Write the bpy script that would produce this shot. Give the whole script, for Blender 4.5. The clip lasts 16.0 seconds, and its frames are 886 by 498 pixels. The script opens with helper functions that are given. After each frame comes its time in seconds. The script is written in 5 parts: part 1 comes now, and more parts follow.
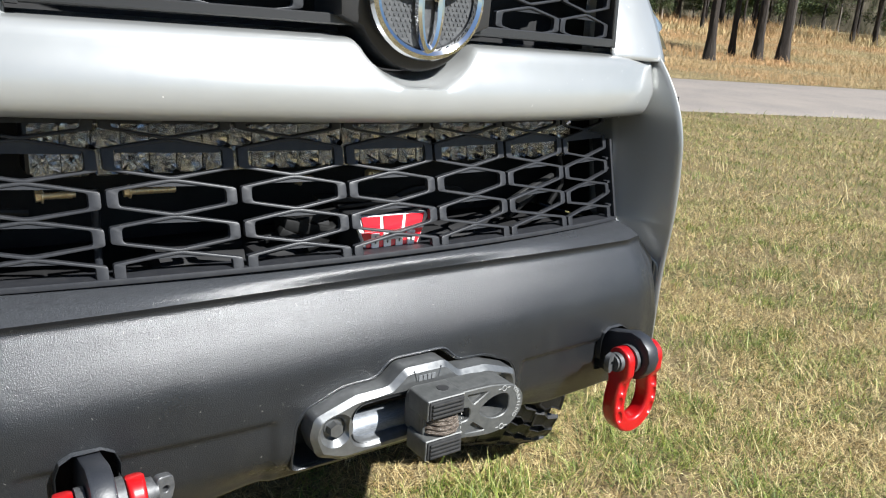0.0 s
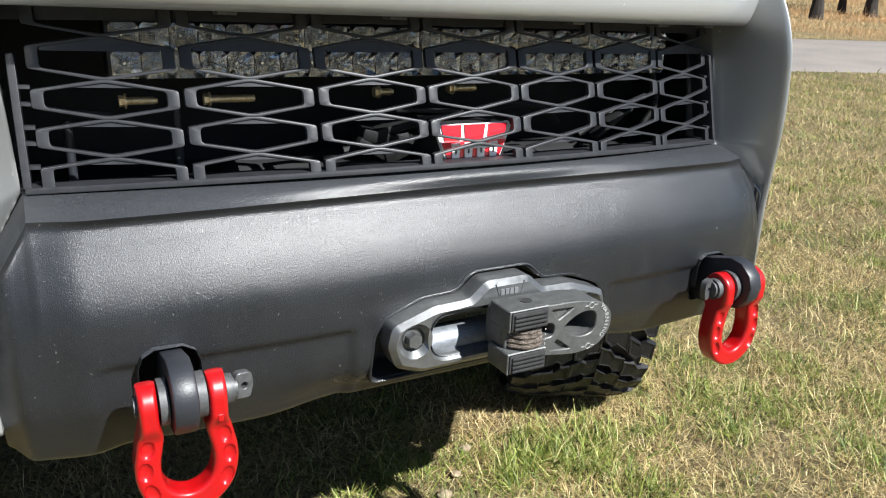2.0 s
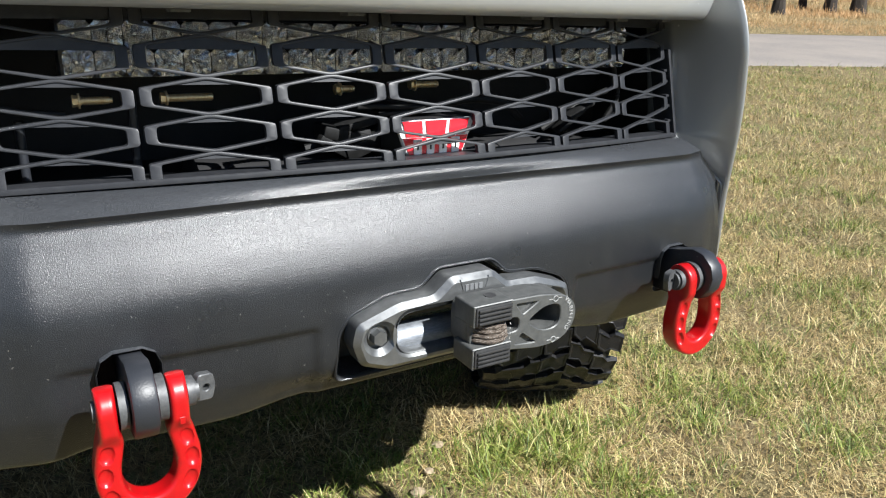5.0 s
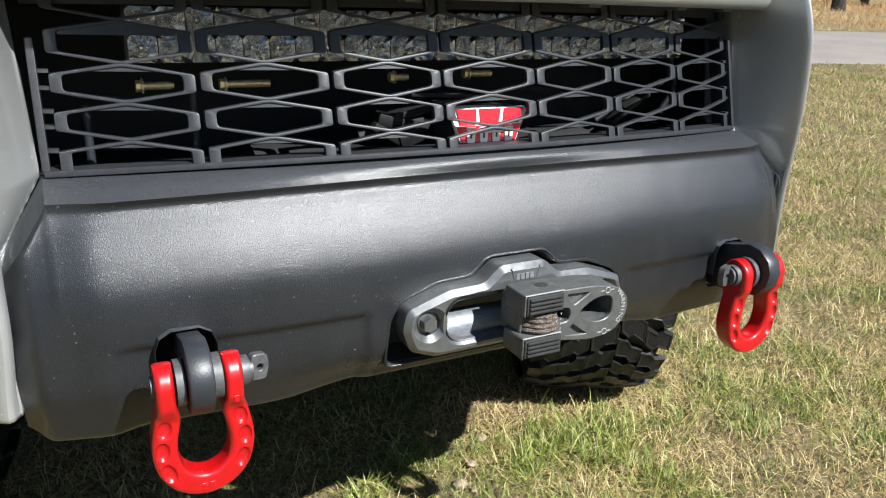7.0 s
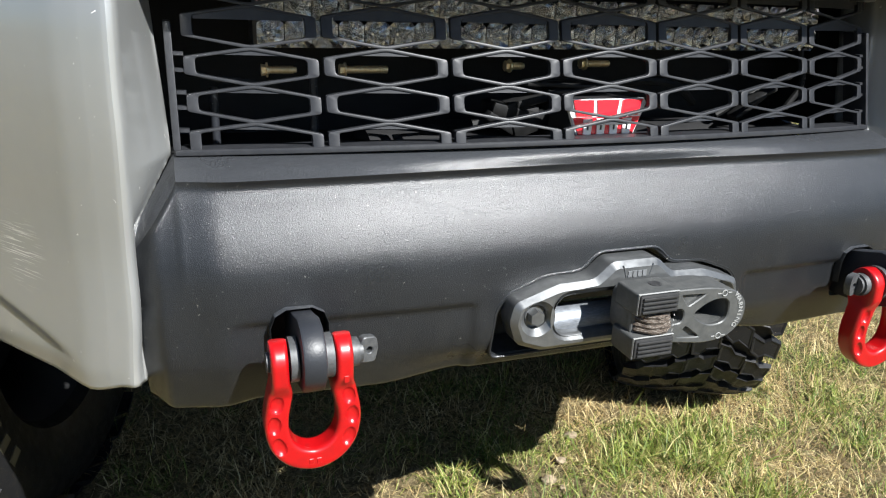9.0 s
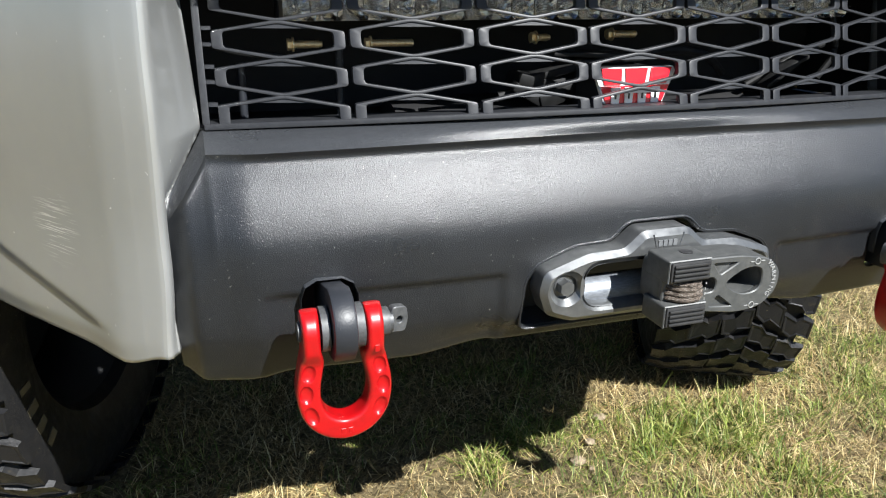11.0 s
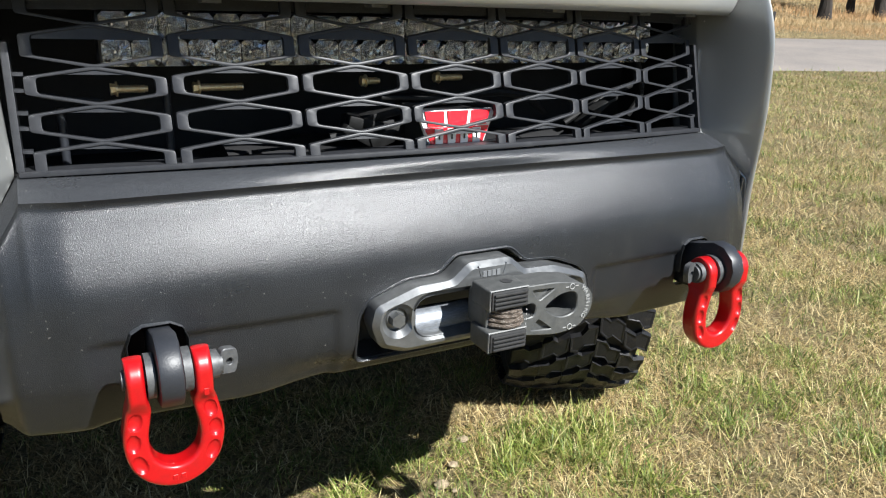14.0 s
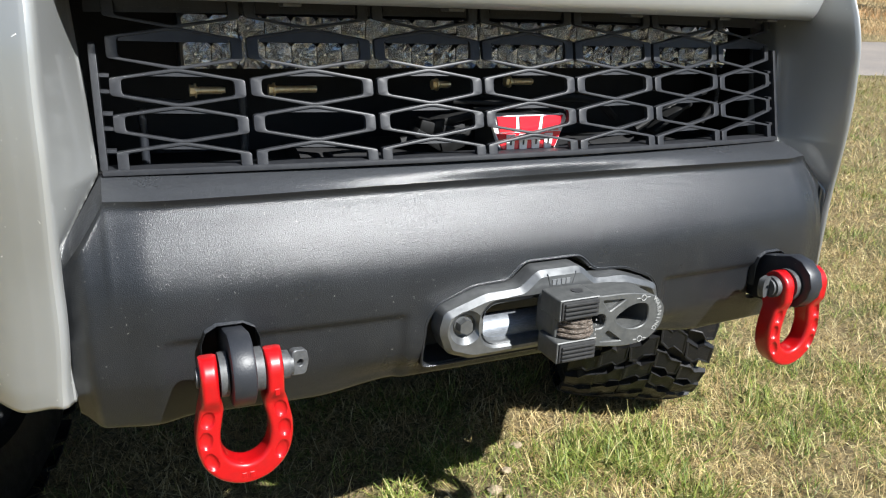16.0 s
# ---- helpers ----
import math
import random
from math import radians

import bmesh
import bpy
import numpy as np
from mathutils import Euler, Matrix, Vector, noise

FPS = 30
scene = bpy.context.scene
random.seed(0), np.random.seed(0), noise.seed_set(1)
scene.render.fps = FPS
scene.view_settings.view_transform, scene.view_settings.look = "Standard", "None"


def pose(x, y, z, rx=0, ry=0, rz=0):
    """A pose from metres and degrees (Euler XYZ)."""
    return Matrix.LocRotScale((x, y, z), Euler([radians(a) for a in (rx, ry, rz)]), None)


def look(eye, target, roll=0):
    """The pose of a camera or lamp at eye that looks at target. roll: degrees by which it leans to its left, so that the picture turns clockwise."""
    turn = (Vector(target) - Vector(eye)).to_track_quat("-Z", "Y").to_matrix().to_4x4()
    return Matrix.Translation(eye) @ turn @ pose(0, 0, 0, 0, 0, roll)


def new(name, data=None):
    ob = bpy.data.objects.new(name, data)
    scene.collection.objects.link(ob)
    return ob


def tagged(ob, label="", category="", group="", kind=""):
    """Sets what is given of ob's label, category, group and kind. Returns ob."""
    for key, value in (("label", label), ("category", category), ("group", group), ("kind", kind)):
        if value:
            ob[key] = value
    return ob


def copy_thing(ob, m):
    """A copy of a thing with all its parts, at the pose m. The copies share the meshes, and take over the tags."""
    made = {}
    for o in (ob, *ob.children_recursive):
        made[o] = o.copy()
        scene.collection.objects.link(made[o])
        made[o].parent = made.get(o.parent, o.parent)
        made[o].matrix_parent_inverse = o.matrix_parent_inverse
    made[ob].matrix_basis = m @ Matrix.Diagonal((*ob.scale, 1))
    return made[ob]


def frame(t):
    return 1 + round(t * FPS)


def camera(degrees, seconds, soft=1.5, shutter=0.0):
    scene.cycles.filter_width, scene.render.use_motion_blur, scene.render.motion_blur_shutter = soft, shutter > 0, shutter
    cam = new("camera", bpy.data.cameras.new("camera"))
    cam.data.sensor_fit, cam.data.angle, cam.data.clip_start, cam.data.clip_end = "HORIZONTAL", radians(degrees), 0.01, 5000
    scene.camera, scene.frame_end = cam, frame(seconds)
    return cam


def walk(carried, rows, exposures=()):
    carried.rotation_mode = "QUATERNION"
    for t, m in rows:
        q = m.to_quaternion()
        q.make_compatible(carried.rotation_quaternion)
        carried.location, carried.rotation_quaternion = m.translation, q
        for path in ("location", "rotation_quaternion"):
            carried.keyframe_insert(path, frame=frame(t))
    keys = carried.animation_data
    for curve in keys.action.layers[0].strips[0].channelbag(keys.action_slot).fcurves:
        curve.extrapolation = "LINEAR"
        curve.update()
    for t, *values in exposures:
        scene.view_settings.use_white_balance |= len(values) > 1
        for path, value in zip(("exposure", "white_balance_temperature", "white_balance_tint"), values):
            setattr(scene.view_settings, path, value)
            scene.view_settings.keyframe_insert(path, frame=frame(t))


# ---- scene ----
cam = camera(62.8, 16.0, soft=1.15)
PATH = [
    (0, (-0.491, -0.683, 1.094), (0.637, 0.881, 0.561), 3.7),
    (0.5, (-0.491, -0.665, 1.044), (0.531, 0.934, 0.412), 1.8),
    (1, (-0.479, -0.666, 1.041), (0.47, 0.976, 0.407), 2.0),
    (1.5, (-0.482, -0.672, 1.025), (0.429, 0.997, 0.404), 2.0),
    (2, (-0.474, -0.675, 1.007), (0.443, 0.993, 0.394), 1.8),
    (2.5, (-0.464, -0.686, 0.999), (0.476, 0.971, 0.392), 1.6),
    (3, (-0.458, -0.686, 1.006), (0.507, 0.959, 0.402), 1.6),
    (3.5, (-0.462, -0.684, 1.004), (0.521, 0.951, 0.404), 1.5),
    (4, (-0.465, -0.684, 1.005), (0.526, 0.946, 0.404), 1.3),
    (6.3, (-0.462, -0.675, 1.0), (0.457, 0.983, 0.363), 1.2),
    (6.5, (-0.463, -0.678, 0.995), (0.44, 0.991, 0.364), 1.1),
    (7, (-0.473, -0.678, 0.994), (0.402, 1.008, 0.367), 1.4),
    (7.5, (-0.489, -0.663, 0.994), (0.345, 1.044, 0.369), 1.7),
    (8, (-0.497, -0.659, 0.993), (0.284, 1.073, 0.37), 1.8),
    (8.5, (-0.497, -0.66, 0.996), (0.225, 1.094, 0.361), 1.9),
    (9, (-0.494, -0.662, 0.991), (0.156, 1.111, 0.333), 1.8),
    (9.2, (-0.497, -0.661, 0.991), (0.12, 1.119, 0.319), 1.7),
    (11.3, (-0.501, -0.67, 0.966), (0.089, 1.116, 0.287), 0.3),
    (11.5, (-0.491, -0.681, 0.971), (0.145, 1.094, 0.303), 0.3),
    (12, (-0.456, -0.715, 0.98), (0.302, 1.021, 0.341), 0.3),
    (12.5, (-0.439, -0.736, 0.99), (0.421, 0.961, 0.373), 0.6),
    (13, (-0.45, -0.729, 0.994), (0.466, 0.944, 0.393), 0.9),
    (13.5, (-0.456, -0.72, 0.992), (0.465, 0.951, 0.394), 1.1),
    (14, (-0.459, -0.715, 0.99), (0.438, 0.967, 0.385), 1.3),
    (14.5, (-0.472, -0.704, 0.984), (0.388, 0.994, 0.369), 1.4),
    (15, (-0.475, -0.687, 0.986), (0.35, 1.028, 0.37), 1.5),
    (15.5, (-0.472, -0.689, 0.995), (0.324, 1.041, 0.382), 1.5),
    (16, (-0.477, -0.696, 0.994), (0.298, 1.045, 0.386), 1.6),
]
walk(cam, [(t, look(eye, target, roll)) for t, eye, target, roll in PATH])

# ---------------------------------------------------------------- light
SUN = Vector((0.262, -0.682, 0.683)).normalized()
world = bpy.data.worlds.new("world")
scene.world = world
world.use_nodes = True
wn = world.node_tree
sky = wn.nodes.new("ShaderNodeTexSky")
sky.sky_type, sky.sun_disc = "NISHITA", False
sky.sun_elevation = math.asin(SUN.z)
sky.sun_rotation = math.atan2(SUN.x, SUN.y)
sky.air_density, sky.dust_density, sky.ozone_density = 1.0, 0.3, 5.0
wn.links.new(sky.outputs[0], wn.nodes["Background"].inputs[0])
wn.nodes["Background"].inputs[1].default_value = 0.041
sun_data = bpy.data.lights.new("sun", "SUN")
scene.view_settings.exposure = 1.13
sun_data.energy, sun_data.angle, sun_data.color = 5.0, radians(0.5), (0.975, 0.985, 0.975)
sun = new("sun", sun_data)
sun.matrix_world = look(SUN * 30, (0, 0, 0))


# ---------------------------------------------------------------- materials
def material(name, colour, rough=0.5, metal=0.0, coat=0.0, spec=0.5):
    m = bpy.data.materials.new(name)
    m.use_nodes = True
    b = m.node_tree.nodes["Principled BSDF"]
    b.inputs["Base Color"].default_value = (*colour, 1)
    b.inputs["Roughness"].default_value = rough
    b.inputs["Metallic"].default_value = metal
    b.inputs["Coat Weight"].default_value = coat
    b.inputs["Coat Roughness"].default_value = 0.03
    b.inputs["Specular IOR Level"].default_value = spec
    return m


class Nodes:
    """Short hand for adding nodes to a material."""

    def __init__(self, m):
        self.t = m.node_tree
        self.b = self.t.nodes["Principled BSDF"]
        self.co = self.t.nodes.new("ShaderNodeTexCoord").outputs["Object"]

    def add(self, kind, **values):
        n = self.t.nodes.new(kind)
        for k, v in values.items():
            n.inputs[k].default_value = v
        return n

    def link(self, a, b):
        self.t.links.new(a, b)

    def noise(self, scale, detail=3.0, rough=0.6, stretch=None):
        n = self.add("ShaderNodeTexNoise", Scale=scale, Detail=detail, Roughness=rough)
        if stretch:
            mp = self.add("ShaderNodeMapping")
            mp.inputs["Scale"].default_value = stretch
            self.link(self.co, mp.inputs[0])
            self.link(mp.outputs[0], n.inputs["Vector"])
        else:
            self.link(self.co, n.inputs["Vector"])
        return n.outputs["Fac"]

    def ramp(self, fac, stops, mode="LINEAR"):
        n = self.t.nodes.new("ShaderNodeValToRGB")
        n.color_ramp.interpolation = mode
        e = n.color_ramp.elements
        while len(e) < len(stops):
            e.new(0.5)
        for el, (p, c) in zip(e, stops):
            el.position = p
            el.color = (*c, 1) if len(c) == 3 else c
        self.link(fac, n.inputs[0])
        return n.outputs[0]

    def mix(self, fac, a, b, blend="MIX"):
        n = self.t.nodes.new("ShaderNodeMix")
        n.data_type, n.blend_type = "RGBA", blend
        for s, v in ((0, fac), (6, a), (7, b)):
            if isinstance(v, (float, int)):
                n.inputs[s].default_value = v
            elif isinstance(v, tuple):
                n.inputs[s].default_value = (*v, 1)
            else:
                self.link(v, n.inputs[s])
        return n.outputs[2]

    def colour(self, c):
        self.link(c, self.b.inputs["Base Color"])

    def rough(self, c):
        self.link(c, self.b.inputs["Roughness"])

    def bump(self, h, strength=0.3, distance=0.001, before=None):
        n = self.add("ShaderNodeBump", Strength=strength, Distance=distance)
        self.link(h, n.inputs["Height"])
        if before:
            self.link(before, n.inputs["Normal"])
        self.link(n.outputs[0], self.b.inputs["Normal"])
        return n.outputs[0]


def g(v):
    return (v, v, v)


M = {}

# textured black powder coat with dust and light specks
m = M["coat"] = material("black_powder_coat", (0.018, 0.018, 0.019), 0.38, spec=0.49)
n = Nodes(m)
fine = n.noise(900, 1.5, 0.55)
wide = n.noise(9, 4, 0.6)
dust = n.ramp(n.noise(210, 3, 0.7), [(0.69, g(0)), (0.72, g(1))])
smear = n.ramp(n.noise(26, 6, 0.75, (1, 1, 0.35)), [(0.5, g(0)), (0.85, g(0.35))])
base = n.mix(n.ramp(wide, [(0.35, g(0)), (0.7, g(1))]), (0.0090, 0.0101, 0.0120), (0.0146, 0.0160, 0.0184))
base = n.mix(smear, base, (0.040, 0.039, 0.036))
base = n.mix(n.ramp(fine, [(0.42, g(0)), (0.66, g(0.8))]), base, (0.021, 0.022, 0.023))
# pale dusty grain on upward faces, with the flat top's light painted in
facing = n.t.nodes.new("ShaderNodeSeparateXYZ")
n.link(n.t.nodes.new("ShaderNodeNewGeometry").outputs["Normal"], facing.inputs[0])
lit_dust = n.mix(1.0, n.ramp(facing.outputs["Z"], [(0.30, g(0)), (0.75, g(1))]), n.ramp(n.noise(720, 2, 0.6), [(0.36, g(0.25)), (0.64, g(1))]), "MULTIPLY")
base = n.mix(lit_dust, base, (0.054, 0.057, 0.063))
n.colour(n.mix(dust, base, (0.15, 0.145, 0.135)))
n.rough(n.ramp(wide, [(0.3, g(0.27)), (0.75, g(0.315))]))
n.bump(fine, 0.62, 0.0008)

# silver paint under clear coat, slightly dusty
m = M["paint"] = material("silver_paint", (0.37, 0.375, 0.38), 0.42, 0.44, 1.0)
n = Nodes(m)
wide = n.noise(5, 4, 0.6)
base = n.mix(n.ramp(wide, [(0.35, g(0)), (0.75, g(1))]), (0.395, 0.401, 0.395), (0.365, 0.369, 0.356))
speck = n.ramp(n.noise(120, 2, 0.5), [(0.755, g(0)), (0.775, g(1))])
base = n.mix(speck, base, (0.72, 0.72, 0.70))
near = n.add("ShaderNodeVectorMath")
near.operation = "DISTANCE"
n.link(n.co, near.inputs[0])
near.inputs[1].default_value = (-0.672, 0.220, 0.708)
patch = n.ramp(near.outputs["Value"], [(0.018, g(1)), (0.050, g(0))])
turn = n.add("ShaderNodeMapping")
turn.inputs["Rotation"].default_value = (0, radians(-28), 0)
turn.inputs["Scale"].default_value = (0.035, 0.035, 1.0)
n.link(n.co, turn.inputs[0])
fibre = n.add("ShaderNodeTexNoise", Scale=520.0, Detail=2.0, Roughness=0.6)
n.link(turn.outputs[0], fibre.inputs["Vector"])
scuff = n.mix(1.0, n.ramp(fibre.outputs["Fac"], [(0.56, g(0)), (0.62, g(1))]), patch, "MULTIPLY")
n.colour(n.mix(scuff, base, (0.74, 0.74, 0.72)))
n.rough(n.ramp(n.noise(30, 4, 0.7), [(0.3, g(0.36)), (0.8, g(0.44))]))
n.b.inputs["Coat Roughness"].default_value = 0.12
n.bump(n.noise(900, 2, 0.5), 0.03, 0.0004)

m = M["plastic"] = material("black_grille_plastic", (0.02, 0.02, 0.021), 0.46, spec=0.45)
n = Nodes(m)
n.colour(n.mix(n.ramp(n.noise(60, 4, 0.7), [(0.45, g(0)), (0.75, g(1))]), (0.0192, 0.0202, 0.0236), (0.032, 0.0328, 0.036)))
n.bump(n.noise(700, 2, 0.5), 0.15, 0.0005)

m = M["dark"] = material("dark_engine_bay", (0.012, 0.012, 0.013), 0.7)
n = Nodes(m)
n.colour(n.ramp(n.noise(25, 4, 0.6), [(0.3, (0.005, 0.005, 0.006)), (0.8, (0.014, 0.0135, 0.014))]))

m = M["red"] = material("red_paint", (0.70, 0.008, 0.010), 0.34, 0.0, 0.35)
n = Nodes(m)
n.colour(n.mix(n.ramp(n.noise(90, 4, 0.6), [(0.5, g(0)), (0.75, g(1))]), (0.385, 0.003, 0.005), (0.31, 0.005, 0.007)))
n.bump(n.noise(130, 3, 0.5), 0.10, 0.0008)

m = M["lug"] = material("dark_grey_coated_steel", (0.04, 0.042, 0.048), 0.44)
n = Nodes(m)
chips = n.ramp(n.noise(330, 3, 0.7), [(0.69, g(0)), (0.72, g(1))])
n.colour(n.mix(chips, (0.020, 0.022, 0.027), (0.30, 0.30, 0.29)))
n.bump(n.noise(500, 2, 0.5), 0.25, 0.0006)

m = M["steel"] = material("dull_zinc_plated_steel", (0.16, 0.16, 0.158), 0.5, 0.35)
n = Nodes(m)
n.colour(n.ramp(n.noise(150, 4, 0.7), [(0.3, (0.055, 0.057, 0.060)), (0.7, (0.115, 0.117, 0.119))]))
n.rough(n.ramp(n.noise(70, 3, 0.6), [(0.3, g(0.42)), (0.7, g(0.60))]))

m = M["alloy"] = material("grey_anodised_aluminium", (0.3, 0.3, 0.3), 0.36, 0.7)
n = Nodes(m)
n.colour(n.ramp(n.noise(45, 5, 0.65), [(0.3, (0.135, 0.140, 0.142)), (0.72, (0.215, 0.22, 0.222))]))
n.rough(n.ramp(n.noise(160, 3, 0.6), [(0.3, g(0.30)), (0.75, g(0.44))]))
n.bump(n.noise(420, 2, 0.5), 0.08, 0.0006)

m = M["polished"] = material("worn_bright_aluminium", (0.6, 0.61, 0.63), 0.5, 0.6)
n = Nodes(m)
n.colour(n.ramp(n.noise(120, 4, 0.7, (1, 1, 6)), [(0.3, (0.18, 0.195, 0.22)), (0.7, (0.30, 0.32, 0.35))]))
n.rough(n.ramp(n.noise(90, 4, 0.7), [(0.3, g(0.38)), (0.7, g(0.6))]))

m = M["link"] = material("dark_grey_forged_link", (0.12, 0.12, 0.118), 0.46, 0.3)
n = Nodes(m)
n.colour(n.ramp(n.noise(85, 5, 0.65), [(0.3, (0.066, 0.069, 0.068)), (0.75, (0.118, 0.119, 0.116))]))
n.bump(n.noise(600, 2, 0.5), 0.12, 0.0006)

m = M["rubber"] = material("black_rubber_pad", (0.045, 0.045, 0.046), 0.62)
n = Nodes(m)
n.colour(n.ramp(n.noise(120, 4, 0.7), [(0.35, (0.014, 0.014, 0.0145)), (0.8, (0.034, 0.0335, 0.033))]))

m = M["mark"] = material("pale_engraved_marking", (0.30, 0.30, 0.292), 0.6)
m = M["engraving"] = material("pale_engraving", (0.22, 0.225, 0.23), 0.5, 0.5)
m = M["bracket"] = material("grey_bracket", (0.05, 0.052, 0.056), 0.6, spec=0.3)
n = Nodes(m)
n.colour(n.ramp(n.noise(80, 3, 0.6), [(0.3, g(0.005)), (0.75, g(0.015))]))
m = M["rope"] = material("rusty_winch_rope", (0.2, 0.13, 0.09), 0.85)
n = Nodes(m)
n.colour(n.ramp(n.noise(260, 4, 0.7, (1, 1, 3)), [(0.36, (0.018, 0.014, 0.011)), (0.50, (0.085, 0.062, 0.046)), (0.60, (0.15, 0.13, 0.11)), (0.74, (0.42, 0.40, 0.37))]))
n.bump(n.noise(500, 3, 0.6), 0.5, 0.001)

m = M["tyre"] = material("tyre_rubber", (0.022, 0.022, 0.022), 0.6, spec=0.3)
n = Nodes(m)
mud = n.ramp(n.noise(26, 6, 0.7), [(0.58, g(0)), (0.78, g(1))])
bits = n.ramp(n.noise(170, 3, 0.7), [(0.70, g(0)), (0.73, g(1))])
n.colour(n.mix(bits, n.mix(mud, (0.012, 0.012, 0.013), (0.050, 0.042, 0.030)), (0.30, 0.25, 0.15)))
n.rough(n.ramp(n.noise(40, 4, 0.6), [(0.3, g(0.32)), (0.7, g(0.62))]))
n.bump(n.noise(180, 4, 0.6), 0.4, 0.002)

m = M["letter"] = material("faded_tyre_letters", (0.095, 0.082, 0.055), 0.8)
m = M["brass"] = material("yellow_zinc_bolt", (0.72, 0.47, 0.19), 0.34, 0.6)
n = Nodes(m)
n.colour(n.ramp(n.noise(200, 3, 0.7), [(0.3, (0.80, 0.56, 0.26)), (0.7, (1.0, 0.84, 0.55))]))
m = M["chrome"] = material("chrome", (0.80, 0.81, 0.82), 0.07, 1.0)
m = M["satin"] = material("satin_black_trim", (0.028, 0.028, 0.029), 0.32)
m = M["reflector"] = material("silvered_reflector", (0.85, 0.85, 0.83), 0.14, 1.0)
n = Nodes(m)
n.colour(n.ramp(n.noise(160, 3, 0.6), [(0.35, g(0.48)), (0.62, g(0.85))]))
n.bump(n.noise(500, 2, 0.5), 0.12, 0.0008)
m = M["badge_red"] = material("badge_red", (0.78, 0.020, 0.035), 0.3, 0.0, 0.5)
m = M["badge_white"] = material("badge_white", (0.84, 0.84, 0.84), 0.35)
m = M["badge_black"] = material("badge_black", (0.02, 0.02, 0.02), 0.35)
m = M["scratch"] = material("paint_scratch", (0.80, 0.80, 0.78), 0.6)
m = M["glass"] = material("clear_lens", (1, 1, 1), 0.04, 0.0)
m.node_tree.nodes["Principled BSDF"].inputs["Transmission Weight"].default_value = 1.0
m.node_tree.nodes["Principled BSDF"].inputs["IOR"].default_value = 1.06

# blue base colour paints the sky's reflection into the headlamp cover
m = M["lamp_glass"] = material("sky_tinted_headlamp_cover", (0.30, 0.36, 0.42), 0.05, 0.0, spec=1.0)
m.node_tree.nodes["Principled BSDF"].inputs["Transmission Weight"].default_value = 0.5
m.node_tree.nodes["Principled BSDF"].inputs["IOR"].default_value = 1.5

# ground: thatch and soil
m = M["soil"] = material("lawn_soil", (0.2, 0.15, 0.08), 0.95, spec=0.2)
n = Nodes(m)
patch = n.noise(1.6, 5, 0.65)
fine = n.noise(70, 5, 0.75)
straw = n.ramp(fine, [(0.3, (0.028, 0.021, 0.011)), (0.5, (0.178, 0.137, 0.072)), (0.8, (0.44, 0.355, 0.20))])
green = n.ramp(fine, [(0.3, (0.015, 0.016, 0.007)), (0.5, (0.100, 0.097, 0.038)), (0.8, (0.25, 0.225, 0.105))])
n.colour(n.mix(n.ramp(patch, [(0.46, g(0)), (0.74, g(1))]), straw, green))
n.bump(fine, 0.8, 0.02)

m = M["blade"] = material("grass_blade", (0.2, 0.2, 0.08), 0.55, spec=0.4)
n = Nodes(m)
geo = n.t.nodes.new("ShaderNodeNewGeometry")
rnd = geo.outputs["Random Per Island"]
n.colour(n.ramp(rnd, [(0.0, (0.050, 0.090, 0.012)), (0.45, (0.140, 0.190, 0.028)), (0.8, (0.275, 0.300, 0.060)), (1.0, (0.42, 0.38, 0.17))]))
m = M["straw"] = material("dry_grass", (0.4, 0.32, 0.17), 0.6, spec=0.35)
n = Nodes(m)
geo = n.t.nodes.new("ShaderNodeNewGeometry")
n.colour(n.ramp(geo.outputs["Random Per Island"], [(0.0, (0.16, 0.098, 0.036)), (0.35, (0.39, 0.270, 0.108)), (0.75, (0.58, 0.465, 0.225)), (1.0, (0.74, 0.63, 0.35))]))

m = M["clod"] = material("dry_soil_clod", (0.3, 0.23, 0.15), 0.95, spec=0.2)
n = Nodes(m)
n.colour(n.ramp(n.noise(160, 5, 0.75), [(0.3, (0.20, 0.150, 0.095)), (0.7, (0.44, 0.355, 0.245))]))
n.bump(n.noise(300, 4, 0.7), 0.7, 0.003)

m = M["asphalt"] = material("worn_asphalt", (0.3, 0.3, 0.3), 0.9)
n = Nodes(m)
n.colour(n.mix(n.ramp(n.noise(0.7, 5, 0.7), [(0.35, g(0)), (0.7, g(1))]), n.ramp(n.noise(60, 4, 0.8), [(0.3, (0.145, 0.127, 0.113)), (0.8, (0.255, 0.226, 0.203))]), (0.25, 0.215, 0.185)))
n.bump(n.noise(80, 4, 0.7), 0.4, 0.01)

m = M["field"] = material("dry_field_grass", (0.4, 0.28, 0.13), 0.9, spec=0.2)
n = Nodes(m)
geo = n.t.nodes.new("ShaderNodeNewGeometry")
n.colour(n.mix(n.ramp(n.noise(0.14, 4, 0.6), [(0.38, g(0)), (0.62, g(1))]), n.ramp(geo.outputs["Random Per Island"], [(0.0, (0.44, 0.255, 0.12)), (1.0, (0.63, 0.40, 0.21))]), n.ramp(geo.outputs["Random Per Island"], [(0.0, (0.40, 0.31, 0.16)), (1.0, (0.56, 0.47, 0.27))])))
m = M["wood"] = material("distant_wood", (0.1, 0.09, 0.07), 1.0, spec=0.0)
n = Nodes(m)
n.colour(n.ramp(n.noise(0.9, 6, 0.75, (1, 1, 0.35)), [(0.35, (0.020, 0.020, 0.013)), (0.52, (0.075, 0.067, 0.048)), (0.75, (0.19, 0.165, 0.130))]))
m = M["bark"] = material("tree_bark", (0.06, 0.045, 0.035), 0.95)
n = Nodes(m)
